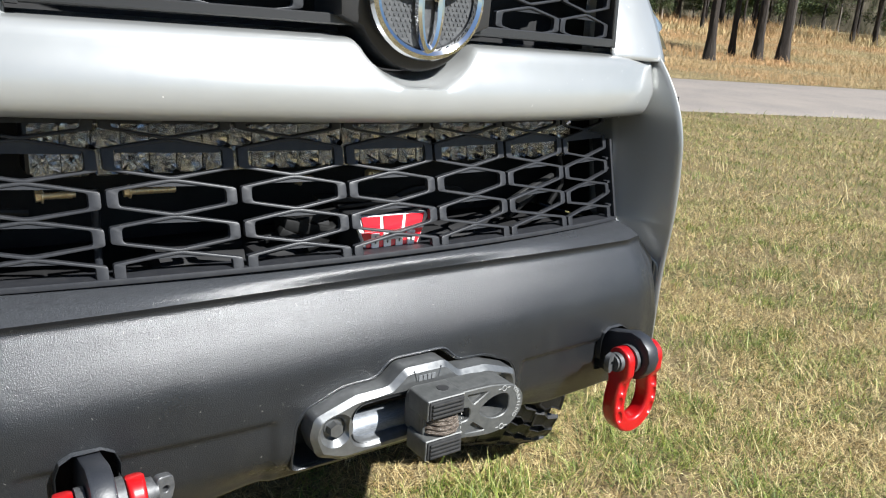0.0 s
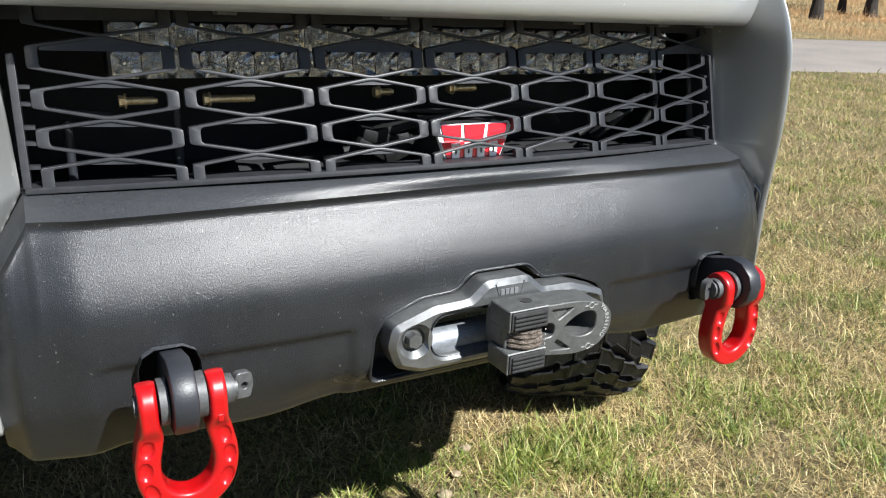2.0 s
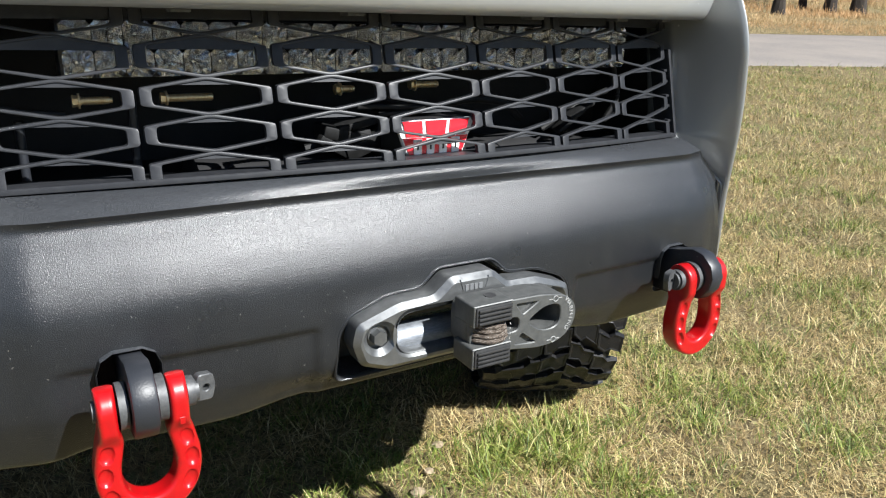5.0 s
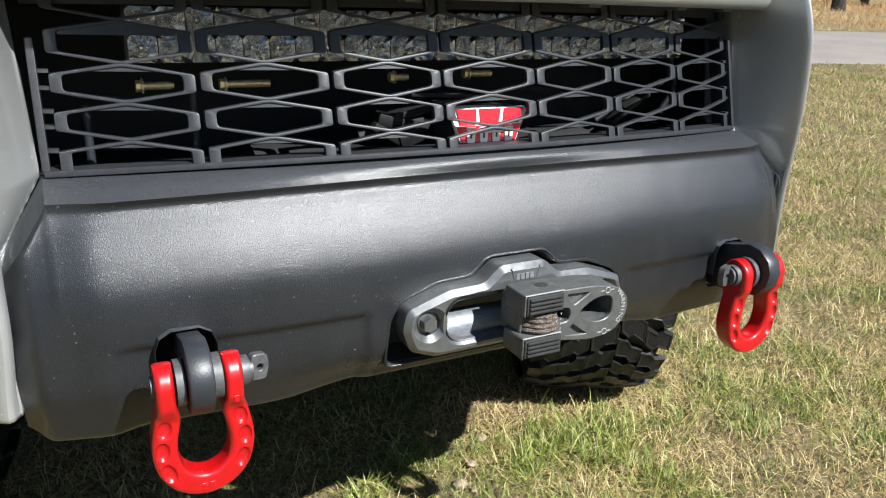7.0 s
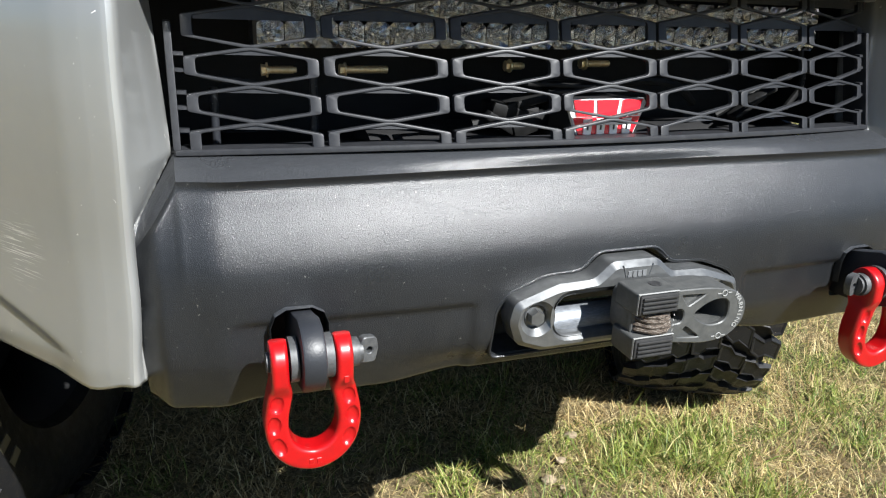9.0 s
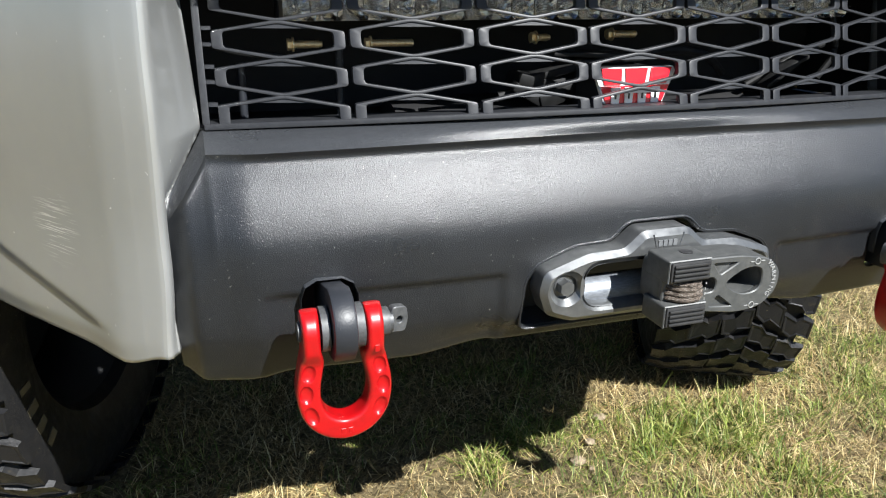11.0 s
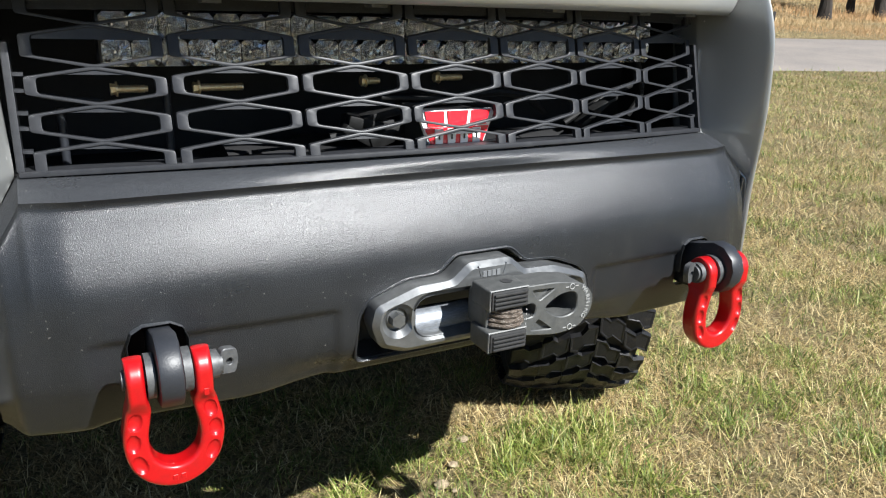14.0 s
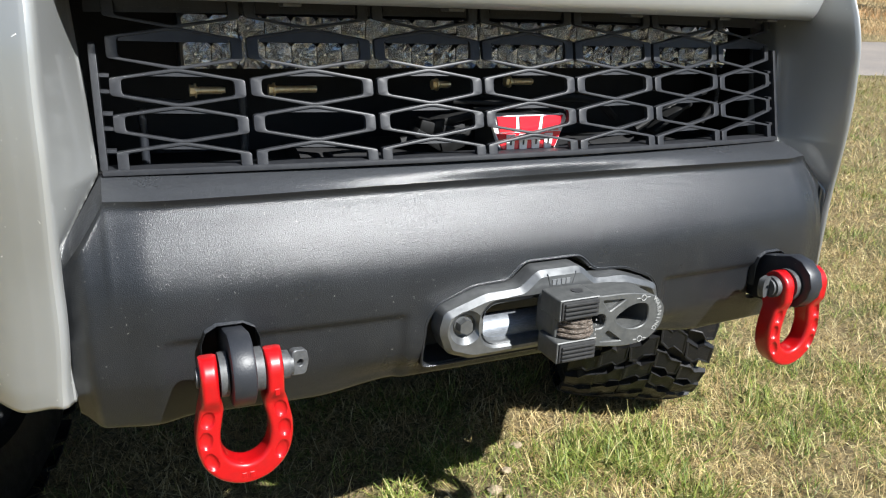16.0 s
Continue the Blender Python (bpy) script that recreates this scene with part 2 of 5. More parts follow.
n.colour(n.ramp(n.noise(5, 5, 0.7, (1, 1, 0.25)), [(0.3, (0.012, 0.009, 0.007)), (0.75, (0.055, 0.042, 0.033))]))
n.bump(n.noise(14, 4, 0.7, (1, 1, 0.25)), 0.8, 0.05)
m = M["grey_bark"] = material("grey_bark", (0.16, 0.14, 0.12), 0.95)
n = Nodes(m)
n.colour(n.ramp(n.noise(4, 5, 0.7, (1, 1, 0.2)), [(0.3, (0.07, 0.06, 0.05)), (0.75, (0.24, 0.21, 0.18))]))
m = M["needle"] = material("evergreen_foliage", (0.05, 0.08, 0.03), 0.7, spec=0.3)
n = Nodes(m)
geo = n.t.nodes.new("ShaderNodeNewGeometry")
n.colour(n.ramp(geo.outputs["Random Per Island"], [(0.0, (0.018, 0.030, 0.010)), (0.6, (0.045, 0.070, 0.020)), (1.0, (0.11, 0.13, 0.04))]))


# ---------------------------------------------------------------- builders
PLACE = {}


def thing(name, at, label, category, group="", turn=0.0):
    e = new(name)
    e.empty_display_size = 0.05
    e.matrix_basis = Matrix.Translation(at) @ Matrix.Rotation(turn, 4, "Z")
    PLACE[e] = e.matrix_basis.copy()
    return tagged(e, label, category, group)


def smooth(me, angle=35):
    me.polygons.foreach_set("use_smooth", [True] * len(me.polygons))
    me.set_sharp_from_angle(angle=radians(angle))


def part(name, bm, mat, parent=None, label="", local=False, angle=35):
    """One mesh under a thing or a part; its coordinates are the world's, or the parent's where local is set."""
    me = bpy.data.meshes.new(name)
    bmesh.ops.recalc_face_normals(bm, faces=bm.faces)
    bm.to_mesh(me)
    bm.free()
    return place(name, me, mat, parent, label, local, angle)


def place(name, me, mat, parent=None, label="", local=False, angle=35):
    if angle:
        smooth(me, angle)
    me.materials.append(M[mat])
    ob = new(name, me)
    if parent:
        ob.parent = parent
        if not local:
            ob.matrix_parent_inverse = PLACE.get(parent, Matrix()).inverted()
        PLACE[ob] = PLACE.get(parent, Matrix()).copy() if local else Matrix()
    else:
        PLACE[ob] = Matrix()
    if label:
        ob["label"] = label
    return ob


def shell(name, verts, faces, mat, parent=None, label="", local=False, angle=35):
    me = bpy.data.meshes.new(name)
    me.from_pydata([tuple(v) for v in verts], [], faces)
    bm = bmesh.new()
    bm.from_mesh(me)
    bmesh.ops.recalc_face_normals(bm, faces=bm.faces)
    bm.to_mesh(me)
    bm.free()
    return place(name, me, mat, parent, label, local, angle)


def grid_faces(nu, nv, close_u=False):
    return [(i * nv + j, i * nv + j + 1, ((i + 1) % nu) * nv + j + 1, ((i + 1) % nu) * nv + j)
            for i in range(nu if close_u else nu - 1) for j in range(nv - 1)]


def box(bm, lo, hi, bevel=0.0, segs=2):
    c = [(a + b) / 2 for a, b in zip(lo, hi)]
    s = [b - a for a, b in zip(lo, hi)]
    vs = bmesh.ops.create_cube(bm, size=1, matrix=Matrix.Translation(c) @ Matrix.Diagonal((*s, 1)))["verts"]
    if bevel:
        es = list({e for v in vs for e in v.link_edges})
        bmesh.ops.bevel(bm, geom=es, offset=bevel, segments=segs, affect="EDGES", profile=0.5)


def tube(bm, a, b, r, r2=None, segs=20, caps=True):
    a, b = Vector(a), Vector(b)
    q = (b - a).to_track_quat("Z", "Y").to_matrix().to_4x4()
    bmesh.ops.create_cone(bm, cap_ends=caps, segments=segs, radius1=r, radius2=r if r2 is None else r2, depth=(b - a).length,
                          matrix=Matrix.Translation((a + b) / 2) @ q)


def prism(bm, outline, y0, y1, bevel=0.0, segs=2, holes=()):
    """A plate in the x-z plane from y0 (front) to y1, with holes."""
    loops = [outline, *holes]
    edges = []
    for lp in loops:
        vs = [bm.verts.new((x, y0, z)) for x, z in lp]
        edges += [bm.edges.new((vs[i], vs[(i + 1) % len(vs)])) for i in range(len(vs))]
    faces = bmesh.ops.triangle_fill(bm, use_beauty=True, use_dissolve=False, edges=edges)["geom"]
    faces = [f for f in faces if isinstance(f, bmesh.types.BMFace)]
    r = bmesh.ops.extrude_face_region(bm, geom=faces)
    up = [v for v in r["geom"] if isinstance(v, bmesh.types.BMVert)]
    bmesh.ops.translate(bm, verts=up, vec=(0, y1 - y0, 0))
    bmesh.ops.recalc_face_normals(bm, faces=bm.faces)
    if bevel:
        front = [e for e in bm.edges if all(abs(v.co.y - y0) < 1e-6 for v in e.verts) and len(e.link_faces) == 2
                 and abs(e.link_faces[0].normal.dot(e.link_faces[1].normal)) < 0.5]
        bmesh.ops.bevel(bm, geom=front, offset=bevel, segments=segs, affect="EDGES", profile=0.5)


def rounded(points, r, n=4):
    """A polygon with its corners rounded."""
    out = []
    k = len(points)
    for i in range(k):
        p, a, b = Vector(points[i]), Vector(points[i - 1]), Vector(points[(i + 1) % k])
        u, w = (a - p), (b - p)
        d = min(r, u.length * 0.45, w.length * 0.45)
        s, e = p + u.normalized() * d, p + w.normalized() * d
        for j in range(n + 1):
            t = j / n
            out.append(tuple(s * (1 - t) ** 2 + p * 2 * t * (1 - t) + e * t * t))
    return out


def circle(cx, cz, r, n=24, rz=None):
    return [(cx + r * math.cos(2 * math.pi * i / n), cz + (rz or r) * math.sin(2 * math.pi * i / n)) for i in range(n)]


def strip(bm, pts, width, y0, y1, closed=False, taper=0.0, warp=None):
    """A bar along a line in the x-z plane, mitred at its corners; warp gives y for x."""
    k = len(pts)
    P = [Vector(p) for p in pts]
    inner, outer = [], []
    for i in range(k):
        a = P[i - 1] if (closed or i > 0) else P[i]
        b = P[(i + 1) % k] if (closed or i < k - 1) else P[i]
        d0 = (P[i] - a).normalized() if (P[i] - a).length > 1e-9 else (b - P[i]).normalized()
        d1 = (b - P[i]).normalized() if (b - P[i]).length > 1e-9 else d0
        n0, n1 = Vector((-d0.y, d0.x)), Vector((-d1.y, d1.x))
        mid = (n0 + n1).normalized()
        w = width[i] if isinstance(width, (list, tuple)) else width
        s = w / 2 / max(0.35, mid.dot(n0))
        inner.append(P[i] + mid * s)
        outer.append(P[i] - mid * s)
    rows = []
    c = 0.0016 if warp else 0.0012
    for i in range(k):
        mid = (inner[i] + outer[i]) / 2
        hw = (inner[i] - outer[i]) / 2
        off = warp if warp else (lambda x: 0.0)
        ring = []
        for f, y in ((1.0 + taper, y1), (1.0, y0 + c), (1 - 2 * c / max(0.003, hw.length * 2), y0), (-1 + 2 * c / max(0.003, hw.length * 2), y0), (-1.0, y0 + c), (-1.0 - taper, y1)):
            q = mid + hw * f
            ring.append(bm.verts.new((q.x, y + off(q.x), q.y)))
        rows.append(ring)
    for i in range(k if closed else k - 1):
        a, b = rows[i], rows[(i + 1) % k]
        for j in range(6):
            bm.faces.new((a[j], a[(j + 1) % 6], b[(j + 1) % 6], b[j]))
    if not closed:
        bm.faces.new(rows[0])
        bm.faces.new(list(reversed(rows[-1])))


def interp(x, table):
    for (a, va), (b, vb) in zip(table, table[1:]):
        if x <= b:
            t = max(0.0, (x - a) / (b - a))
            return tuple(p + (q - p) * t for p, q in zip(va, vb)) if isinstance(va, tuple) else va + (vb - va) * t
    return table[-1][1]


def ease(x, a, b):
    t = min(1.0, max(0.0, (x - a) / (b - a)))
    return t * t * (3 - 2 * t)


def spline(pts, n):
    """n points evenly along a smooth line through pts."""
    P = np.array(pts, float)
    e = np.vstack([2 * P[0] - P[1], P, 2 * P[-1] - P[-2]])
    out = []
    for i in range(1, len(e) - 2):
        for t in np.linspace(0, 1, 14, endpoint=False):
            a, b, c, d = e[i - 1], e[i], e[i + 1], e[i + 2]
            out.append(0.5 * (2 * b + (c - a) * t + (2 * a - 5 * b + 4 * c - d) * t * t + (3 * b - a - 3 * c + d) * t ** 3))
    out.append(P[-1])
    out = np.array(out)
    s = np.concatenate([[0], np.cumsum(np.linalg.norm(np.diff(out, axis=0), axis=1))])
    u = np.linspace(0, s[-1], n)
    return np.stack([np.interp(u, s, out[:, k]) for k in range(out.shape[1])], 1)


def carve(ob, cutters):
    """Cuts the given closed bmeshes out of an object's mesh, for good."""
    made = []
    for bm in cutters:
        me = bpy.data.meshes.new("cut")
        bmesh.ops.recalc_face_normals(bm, faces=bm.faces)
        bm.to_mesh(me)
        bm.free()
        c = new("cut", me)
        made.append(c)
        b = ob.modifiers.new("cut", "BOOLEAN")
        b.operation, b.object, b.solver = "DIFFERENCE", c, "EXACT"
    dg = bpy.context.evaluated_depsgraph_get()
    dg.update()
    me = bpy.data.meshes.new_from_object(ob.evaluated_get(dg))
    ob.modifiers.clear()
    old = ob.data
    ob.data = me
    me.name = old.name
    bpy.data.meshes.remove(old)
    for c in made:
        d = c.data
        bpy.data.objects.remove(c)
        bpy.data.meshes.remove(d)
    smooth(ob.data)


# ---------------------------------------------------------------- ground
ROAD_N = Vector((0.3, 0.954))


def rise(x, y):
    u = 0.3 * x + 0.954 * y
    u = min(u, 62.0)
    # the vehicle stands in a slight hollow
    d = math.hypot(x, max(0.0, abs(y - 2.0) - 2.2))
    hollow = 0.08 * (1 - ease(d, 2.0, 5.5))
    return -hollow + 0.06 * max(0.0, u - 4.0) + 0.05 * max(0.0, u - 26.0)


def build_ground():
    us = np.concatenate([np.linspace(-400, -8, 8), np.linspace(-6, 12, 91), np.linspace(13, 90, 40), np.linspace(110, 900, 10)])
    vs = np.concatenate([np.linspace(-700, -30, 10), np.linspace(-25, -6, 12), np.linspace(-5, 9, 71), np.linspace(10, 60, 30), np.linspace(75, 800, 10)])
    verts = []
    for u in us:
        for v in vs:
            x, y = 0.3 * u + 0.954 * v, 0.954 * u - 0.3 * v
            near = max(0.0, 1 - math.hypot(x, y) / 14)
            z = rise(x, y) + near * 0.012 * noise.noise((x * 2.3, y * 2.3, 0)) - (0.10 if 9.75 < u < 15.65 else 0.0)
            verts.append((x, y, z))
    ob = shell("ground", verts, grid_faces(len(us), len(vs)), "soil")
    tagged(ob, "patchy spring lawn of dry straw and green grass over soil", "ground", kind="structure")
    return ob


build_ground()


def build_road():
    verts, prof = [], ((9.4, -0.10), (9.62, 0.0), (10.3, 0.035), (12.6, 0.07), (15.0, 0.035), (15.75, 0.0), (15.95, -0.10))
    vs = np.linspace(-150, 300, 151)
    for v in vs:
        for k, (u, h) in enumerate(prof):
            u2 = u + 0.09 * noise.noise((v * 0.9, k, 3)) + 0.006 * v
            x, y = 0.3 * u2 + 0.954 * v, 0.954 * u2 - 0.3 * v
            verts.append((x, y, rise(x, y) + h))
    ob = shell("road", verts, grid_faces(len(vs), len(prof)), "asphalt")
    tagged(ob, "pale worn asphalt country lane across the lawn", "road", kind="structure")


build_road()

# ---------------------------------------------------------------- the vehicle
car = thing("off_road_vehicle", (0, 0.95, 0), "silver four wheel drive with a black steel winch bumper", "vehicle")


def grille_y(x):
    return 0.187 - 0.085 * (1 - min(1.0, (x / 0.506) ** 2))


END = 0.553


def bumper_line(x):
    """Plan of the bumper's front: y at its fullest, with a facet and a rounded end."""
    a = abs(x)
    face = 0.042 + 0.018 * (min(a, 0.472) / 0.482) ** 3
    return face + 0.105 * max(0.0, a - 0.472) + 0.17 * max(0.0, a - 0.464) * ease(a, 0.452, 0.500) + 1.0 * max(0.0, a - 0.528) * ease(a, 0.520, 0.545)


def bumper_profile(x, n):
    a = abs(x)
    f = bumper_line(x)
    t = max(0.0, (a - 0.506) / (END - 0.506))
    top_y = grille_y(x) - 0.003 if a <= 0.506 else 0.184 + (0.116 - 0.184) * t
    top_z = 0.8265 - 0.0095 * min(1, (a / 0.506) ** 2) if a <= 0.506 else 0.817 + (0.748 - 0.817) * t
    low = 0.560 - 0.011 * ease(a, 0.2, 0.3) - 0.006 * ease(a, 0.42, 0.5) + 0.007 * ease(a, 0.525, END)
    lip_z = 0.807 - 0.006 * (a / 0.506) ** 2 if a <= 0.506 else max(0.729, min(0.801, top_z - 0.020))
    step = 0.0054 * (1 - ease(a, 0.448, 0.488))
    band = 0.0115
    lip = (f + 0.049 * (1 - 0.85 * t) - step, lip_z)
    upper = spline([(top_y, top_z), ((top_y + lip[0]) / 2 - 0.004 * (1 - t), (top_z + lip_z) / 2 + 0.002 * (1 - t)), lip], 26)
    drop = lip_z - 0.807
    panel = [(lip[0] + step * 0.12, lip_z - 0.0015), (lip[0] + step * 0.60, lip_z - band * 0.55), (lip[0] + step * 0.86 - 0.002 * (1 - t), lip_z - band), (f + 0.0365 * (1 - 0.85 * t), 0.781 + drop), (f + 0.0190 * (1 - 0.8 * t), 0.750 + drop * 0.9),
             (f + 0.0068, 0.718 + drop * 0.7), (f + 0.0025, 0.684 + drop * 0.4), (f + 0.002, 0.648), (f + 0.002, 0.618), (f + 0.006, 0.598), (f + 0.020, low + 0.018), (f + 0.030, low + 0.002), (f + 0.050, low), (f + 0.10, low + 0.004)]
    return np.vstack([upper, spline(panel, n - 26)])


def build_bumper():
    nx, ns = 301, 130
    xs = np.linspace(-END, END, nx)
    front = []
    for x in xs:
        a = abs(x)
        for y, z in bumper_profile(x, ns):
            # shallow pressings round the tow eyes, and slight unevenness
            pocket = 0.0060 * ease(0.661 - z, 0.0, 0.010) * ease(a, 0.185, 0.20) * (1 - ease(a, 0.435, 0.47))
            front.append((x, y + pocket + 0.0012 * noise.noise((x * 5, z * 9, 1)), z))
    front = np.array(front)
    # thickness: a second skin behind, joined all round
    P = front.reshape(nx, ns, 3)
    du = np.gradient(P, axis=0)
    dv = np.gradient(P, axis=1)
    nrm = np.cross(du, dv)
    nrm /= np.linalg.norm(nrm, axis=2, keepdims=True)
    if nrm[nx // 2, ns // 2, 1] < 0:
        nrm = -nrm
    back = (P + nrm * 0.006).reshape(-1, 3)
    N = nx * ns
    faces = grid_faces(nx, ns)
    faces += [tuple(i + N for i in reversed(f)) for f in grid_faces(nx, ns)]
    for i in range(nx - 1):
        for j in (0, ns - 1):
            a, b = i * ns + j, (i + 1) * ns + j
            faces.append((a, b, b + N, a + N))
    for j in range(ns - 1):
        for i in (0, nx - 1):
            a, b = i * ns + j, i * ns + j + 1
            faces.append((a, b, b + N, a + N))
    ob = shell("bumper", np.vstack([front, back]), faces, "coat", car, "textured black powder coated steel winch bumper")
    cuts = []
    bm = bmesh.new()
    prism(bm, RECESS, -0.1, 0.2)
    cuts.append(bm)
    for s in (-1, 1):
        bm = bmesh.new()
        prism(bm, rounded([(s * 0.393 - 0.030, 0.596), (s * 0.393 + 0.030, 0.596), (s * 0.393 + 0.030, 0.674), (s * 0.393 - 0.030, 0.674)], 0.018), -0.1, 0.2)
        cuts.append(bm)
    carve(ob, cuts)
    return ob


def recess_outline(c=0.006, grow=0.0):
    half = [(0.176, 0.587), (0.171, 0.645), (0.157, 0.664), (0.110, 0.682), (0.062, 0.684), (0.040, 0.705)]
    half = [(x + grow, z + (grow if z > 0.6 else -grow)) for x, z in half]
    pts = [(c + x, z) for x, z in half] + [(c - x, z) for x, z in reversed(half)]
    return rounded(pts, 0.010, 3)


RECESS = recess_outline()
bumper = build_bumper()

bm = bmesh.new()
prism(bm, recess_outline(grow=0.004), 0.050, 0.098, holes=[recess_outline(grow=-0.0005)])
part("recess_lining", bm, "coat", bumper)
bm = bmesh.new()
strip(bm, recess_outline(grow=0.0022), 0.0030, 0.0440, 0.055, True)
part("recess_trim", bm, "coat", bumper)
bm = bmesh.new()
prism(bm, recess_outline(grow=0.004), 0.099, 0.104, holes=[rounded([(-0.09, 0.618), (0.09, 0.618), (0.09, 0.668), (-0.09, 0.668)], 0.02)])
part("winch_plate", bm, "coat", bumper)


# lower grille
LEAN = 0.25


def on_grille(bm, warp, lean=LEAN, foot=0.825):
    """Bends a flat plate to the grille's plan and leans it back."""
    for v in bm.verts:
        v.co.y += warp(v.co.x) + lean * (v.co.z - foot)


def grille_cell(parent, cx, cz, w, h, v, warp, open_at=None, lean=LEAN, back=0.0, web=None):
    """Long hexagon of thin bars with broad upright cheeks, and a web set back under its peak."""
    cheek, bar = 0.0120, 0.0027
    s = (h - v) / w
    wi, vi, hi = w - cheek, v + s * cheek - bar * 1.05, h - bar
    bm = bmesh.new()
    if open_at is None:
        outer = [(-w, v), (-0.006, h), (0.006, h), (w, v), (w, -v), (0.006, -h), (-0.006, -h), (-w, -v)]
        inner = rounded([(-wi, vi), (0, hi), (wi, vi), (wi, -vi), (0, -hi), (-wi, -vi)], 0.0042, 3)
        prism(bm, [(cx + x, cz + z) for x, z in rounded(outer, 0.0028, 2)], -0.010 + back, -0.003 + back, 0.0009, 2, holes=[[(cx + x, cz + z) for x, z in inner]])
    else:
        lo = open_at - cz
        ring_line = rounded([(-w, lo), (-w, v), (-0.006, h), (0.006, h), (w, v), (w, lo), (wi, lo), (wi, vi), (0, hi), (-wi, vi), (-wi, lo)], 0.0022, 2)
        prism(bm, [(cx + x, cz + z) for x, z in ring_line], -0.010 + back, -0.003 + back, 0.0009, 2)
    k = 0.58 if web is None else web
    drop = max(0.0, k - 1) * (hi - vi) * 2.2
    k = min(k, 0.97)
    foot = hi - k * (hi - vi) - drop
    prism(bm, [(cx - k * wi, cz + foot), (cx - k * wi, cz + hi - k * (hi - vi) + 0.0004), (cx, cz + hi + 0.0010), (cx + k * wi, cz + hi - k * (hi - vi) + 0.0004), (cx + k * wi, cz + foot)], -0.0082 + back, -0.0050 + back)
    on_grille(bm, warp, lean)
    return part("grille_cell", bm, "plastic", parent, angle=30)


# frame: a ledge along the foot and an upright at each end
bm = bmesh.new()
for y0, y1, zc, zw in ((-0.0130, 0.020, 0.8318, 0.0062),):
    rows = []
    for x in np.linspace(-0.503, 0.503, 61):
        z = zc - 0.012 * (x / 0.506) ** 2
        rows.append([bm.verts.new((x, yy, zz)) for yy, zz in ((y0, z - zw / 2), (y0, z + zw / 2 - 0.001), (y0 + 0.001, z + zw / 2), (y1, z + zw / 2), (y1, z - zw / 2))])
    for a, b in zip(rows, rows[1:]):
        for k in range(5):
            bm.faces.new((a[k], a[(k + 1) % 5], b[(k + 1) % 5], b[k]))
    bm.faces.new(rows[0])
    bm.faces.new(list(reversed(rows[-1])))
for s in (-1, 1):
    prism(bm, rounded(sorted([(s * 0.4965, 0.8225), (s * 0.5045, 0.8225), (s * 0.5045, 0.957), (s * 0.4965, 0.957)], key=lambda p: math.atan2(p[1] - 0.89, p[0] - s * 0.5005)), 0.002, 2), -0.013, 0.03, 0.001, 2)
    for z in (0.9235, 0.9065, 0.8830, 0.8670, 0.8430):
        prism(bm, [(s * 0.4925 - 0.0065, z - 0.0018), (s * 0.4925 + 0.0065, z - 0.0018), (s * 0.4925 + 0.0065, z + 0.0018), (s * 0.4925 - 0.0065, z + 0.0018)], -0.007, 0.003)
on_grille(bm, grille_y)
grille = part("grille", bm, "plastic", car, "black plastic honeycomb lower grille")
COLUMNS = [(0.0, 0.0665), (0.1345, 0.0665), (0.2730, 0.0695), (0.4165, 0.0715)]
COLUMNS = [(-c, w) for c, w in reversed(COLUMNS[1:])] + COLUMNS
NODES = (1.0235, 0.9790, 0.9350, 0.8955, 0.8565, 0.8175)
for r in range(5):
    cz, h = (NODES[r] + NODES[r + 1]) / 2, (NODES[r] - NODES[r + 1]) / 2 + 0.0002
    for c, w in COLUMNS:
        grille_cell(grille, c, cz - 0.005 * (c / 0.5) ** 2, w - 0.0013, h, h - 0.0108, grille_y, 0.8300 - 0.012 * (c / 0.506) ** 2 if r == 4 else None, back=0.0004 * (r % 2), web=(1.6, 1.2, 0.58, 0.58, 0.50)[r])
# closed strip over the cells, in the bar's shade
rows = []
for x in np.linspace(-0.505, 0.505, 41):
    for z, d in ((0.9945, -0.0045), (1.010, -0.0045), (1.030, -0.0045), (1.030, 0.004), (0.9945, 0.004)):
        rows.append((x, grille_y(x) + LEAN * (z - 0.825) + d, z - 0.005 * (x / 0.5) ** 2))
ends = [tuple(range(5)), tuple(range(40 * 5, 41 * 5))]
shell("grille_top", rows, grid_faces(41, 5) + [(i * 5 + 4, i * 5, i * 5 + 5, i * 5 + 9) for i in range(40)] + ends, "plastic", grille)

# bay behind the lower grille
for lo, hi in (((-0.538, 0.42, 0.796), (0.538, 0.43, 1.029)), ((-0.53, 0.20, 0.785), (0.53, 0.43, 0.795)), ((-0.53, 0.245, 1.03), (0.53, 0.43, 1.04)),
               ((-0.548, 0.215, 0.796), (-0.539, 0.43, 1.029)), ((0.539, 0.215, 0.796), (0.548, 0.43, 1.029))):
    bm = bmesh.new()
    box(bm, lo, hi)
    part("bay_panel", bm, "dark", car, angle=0)

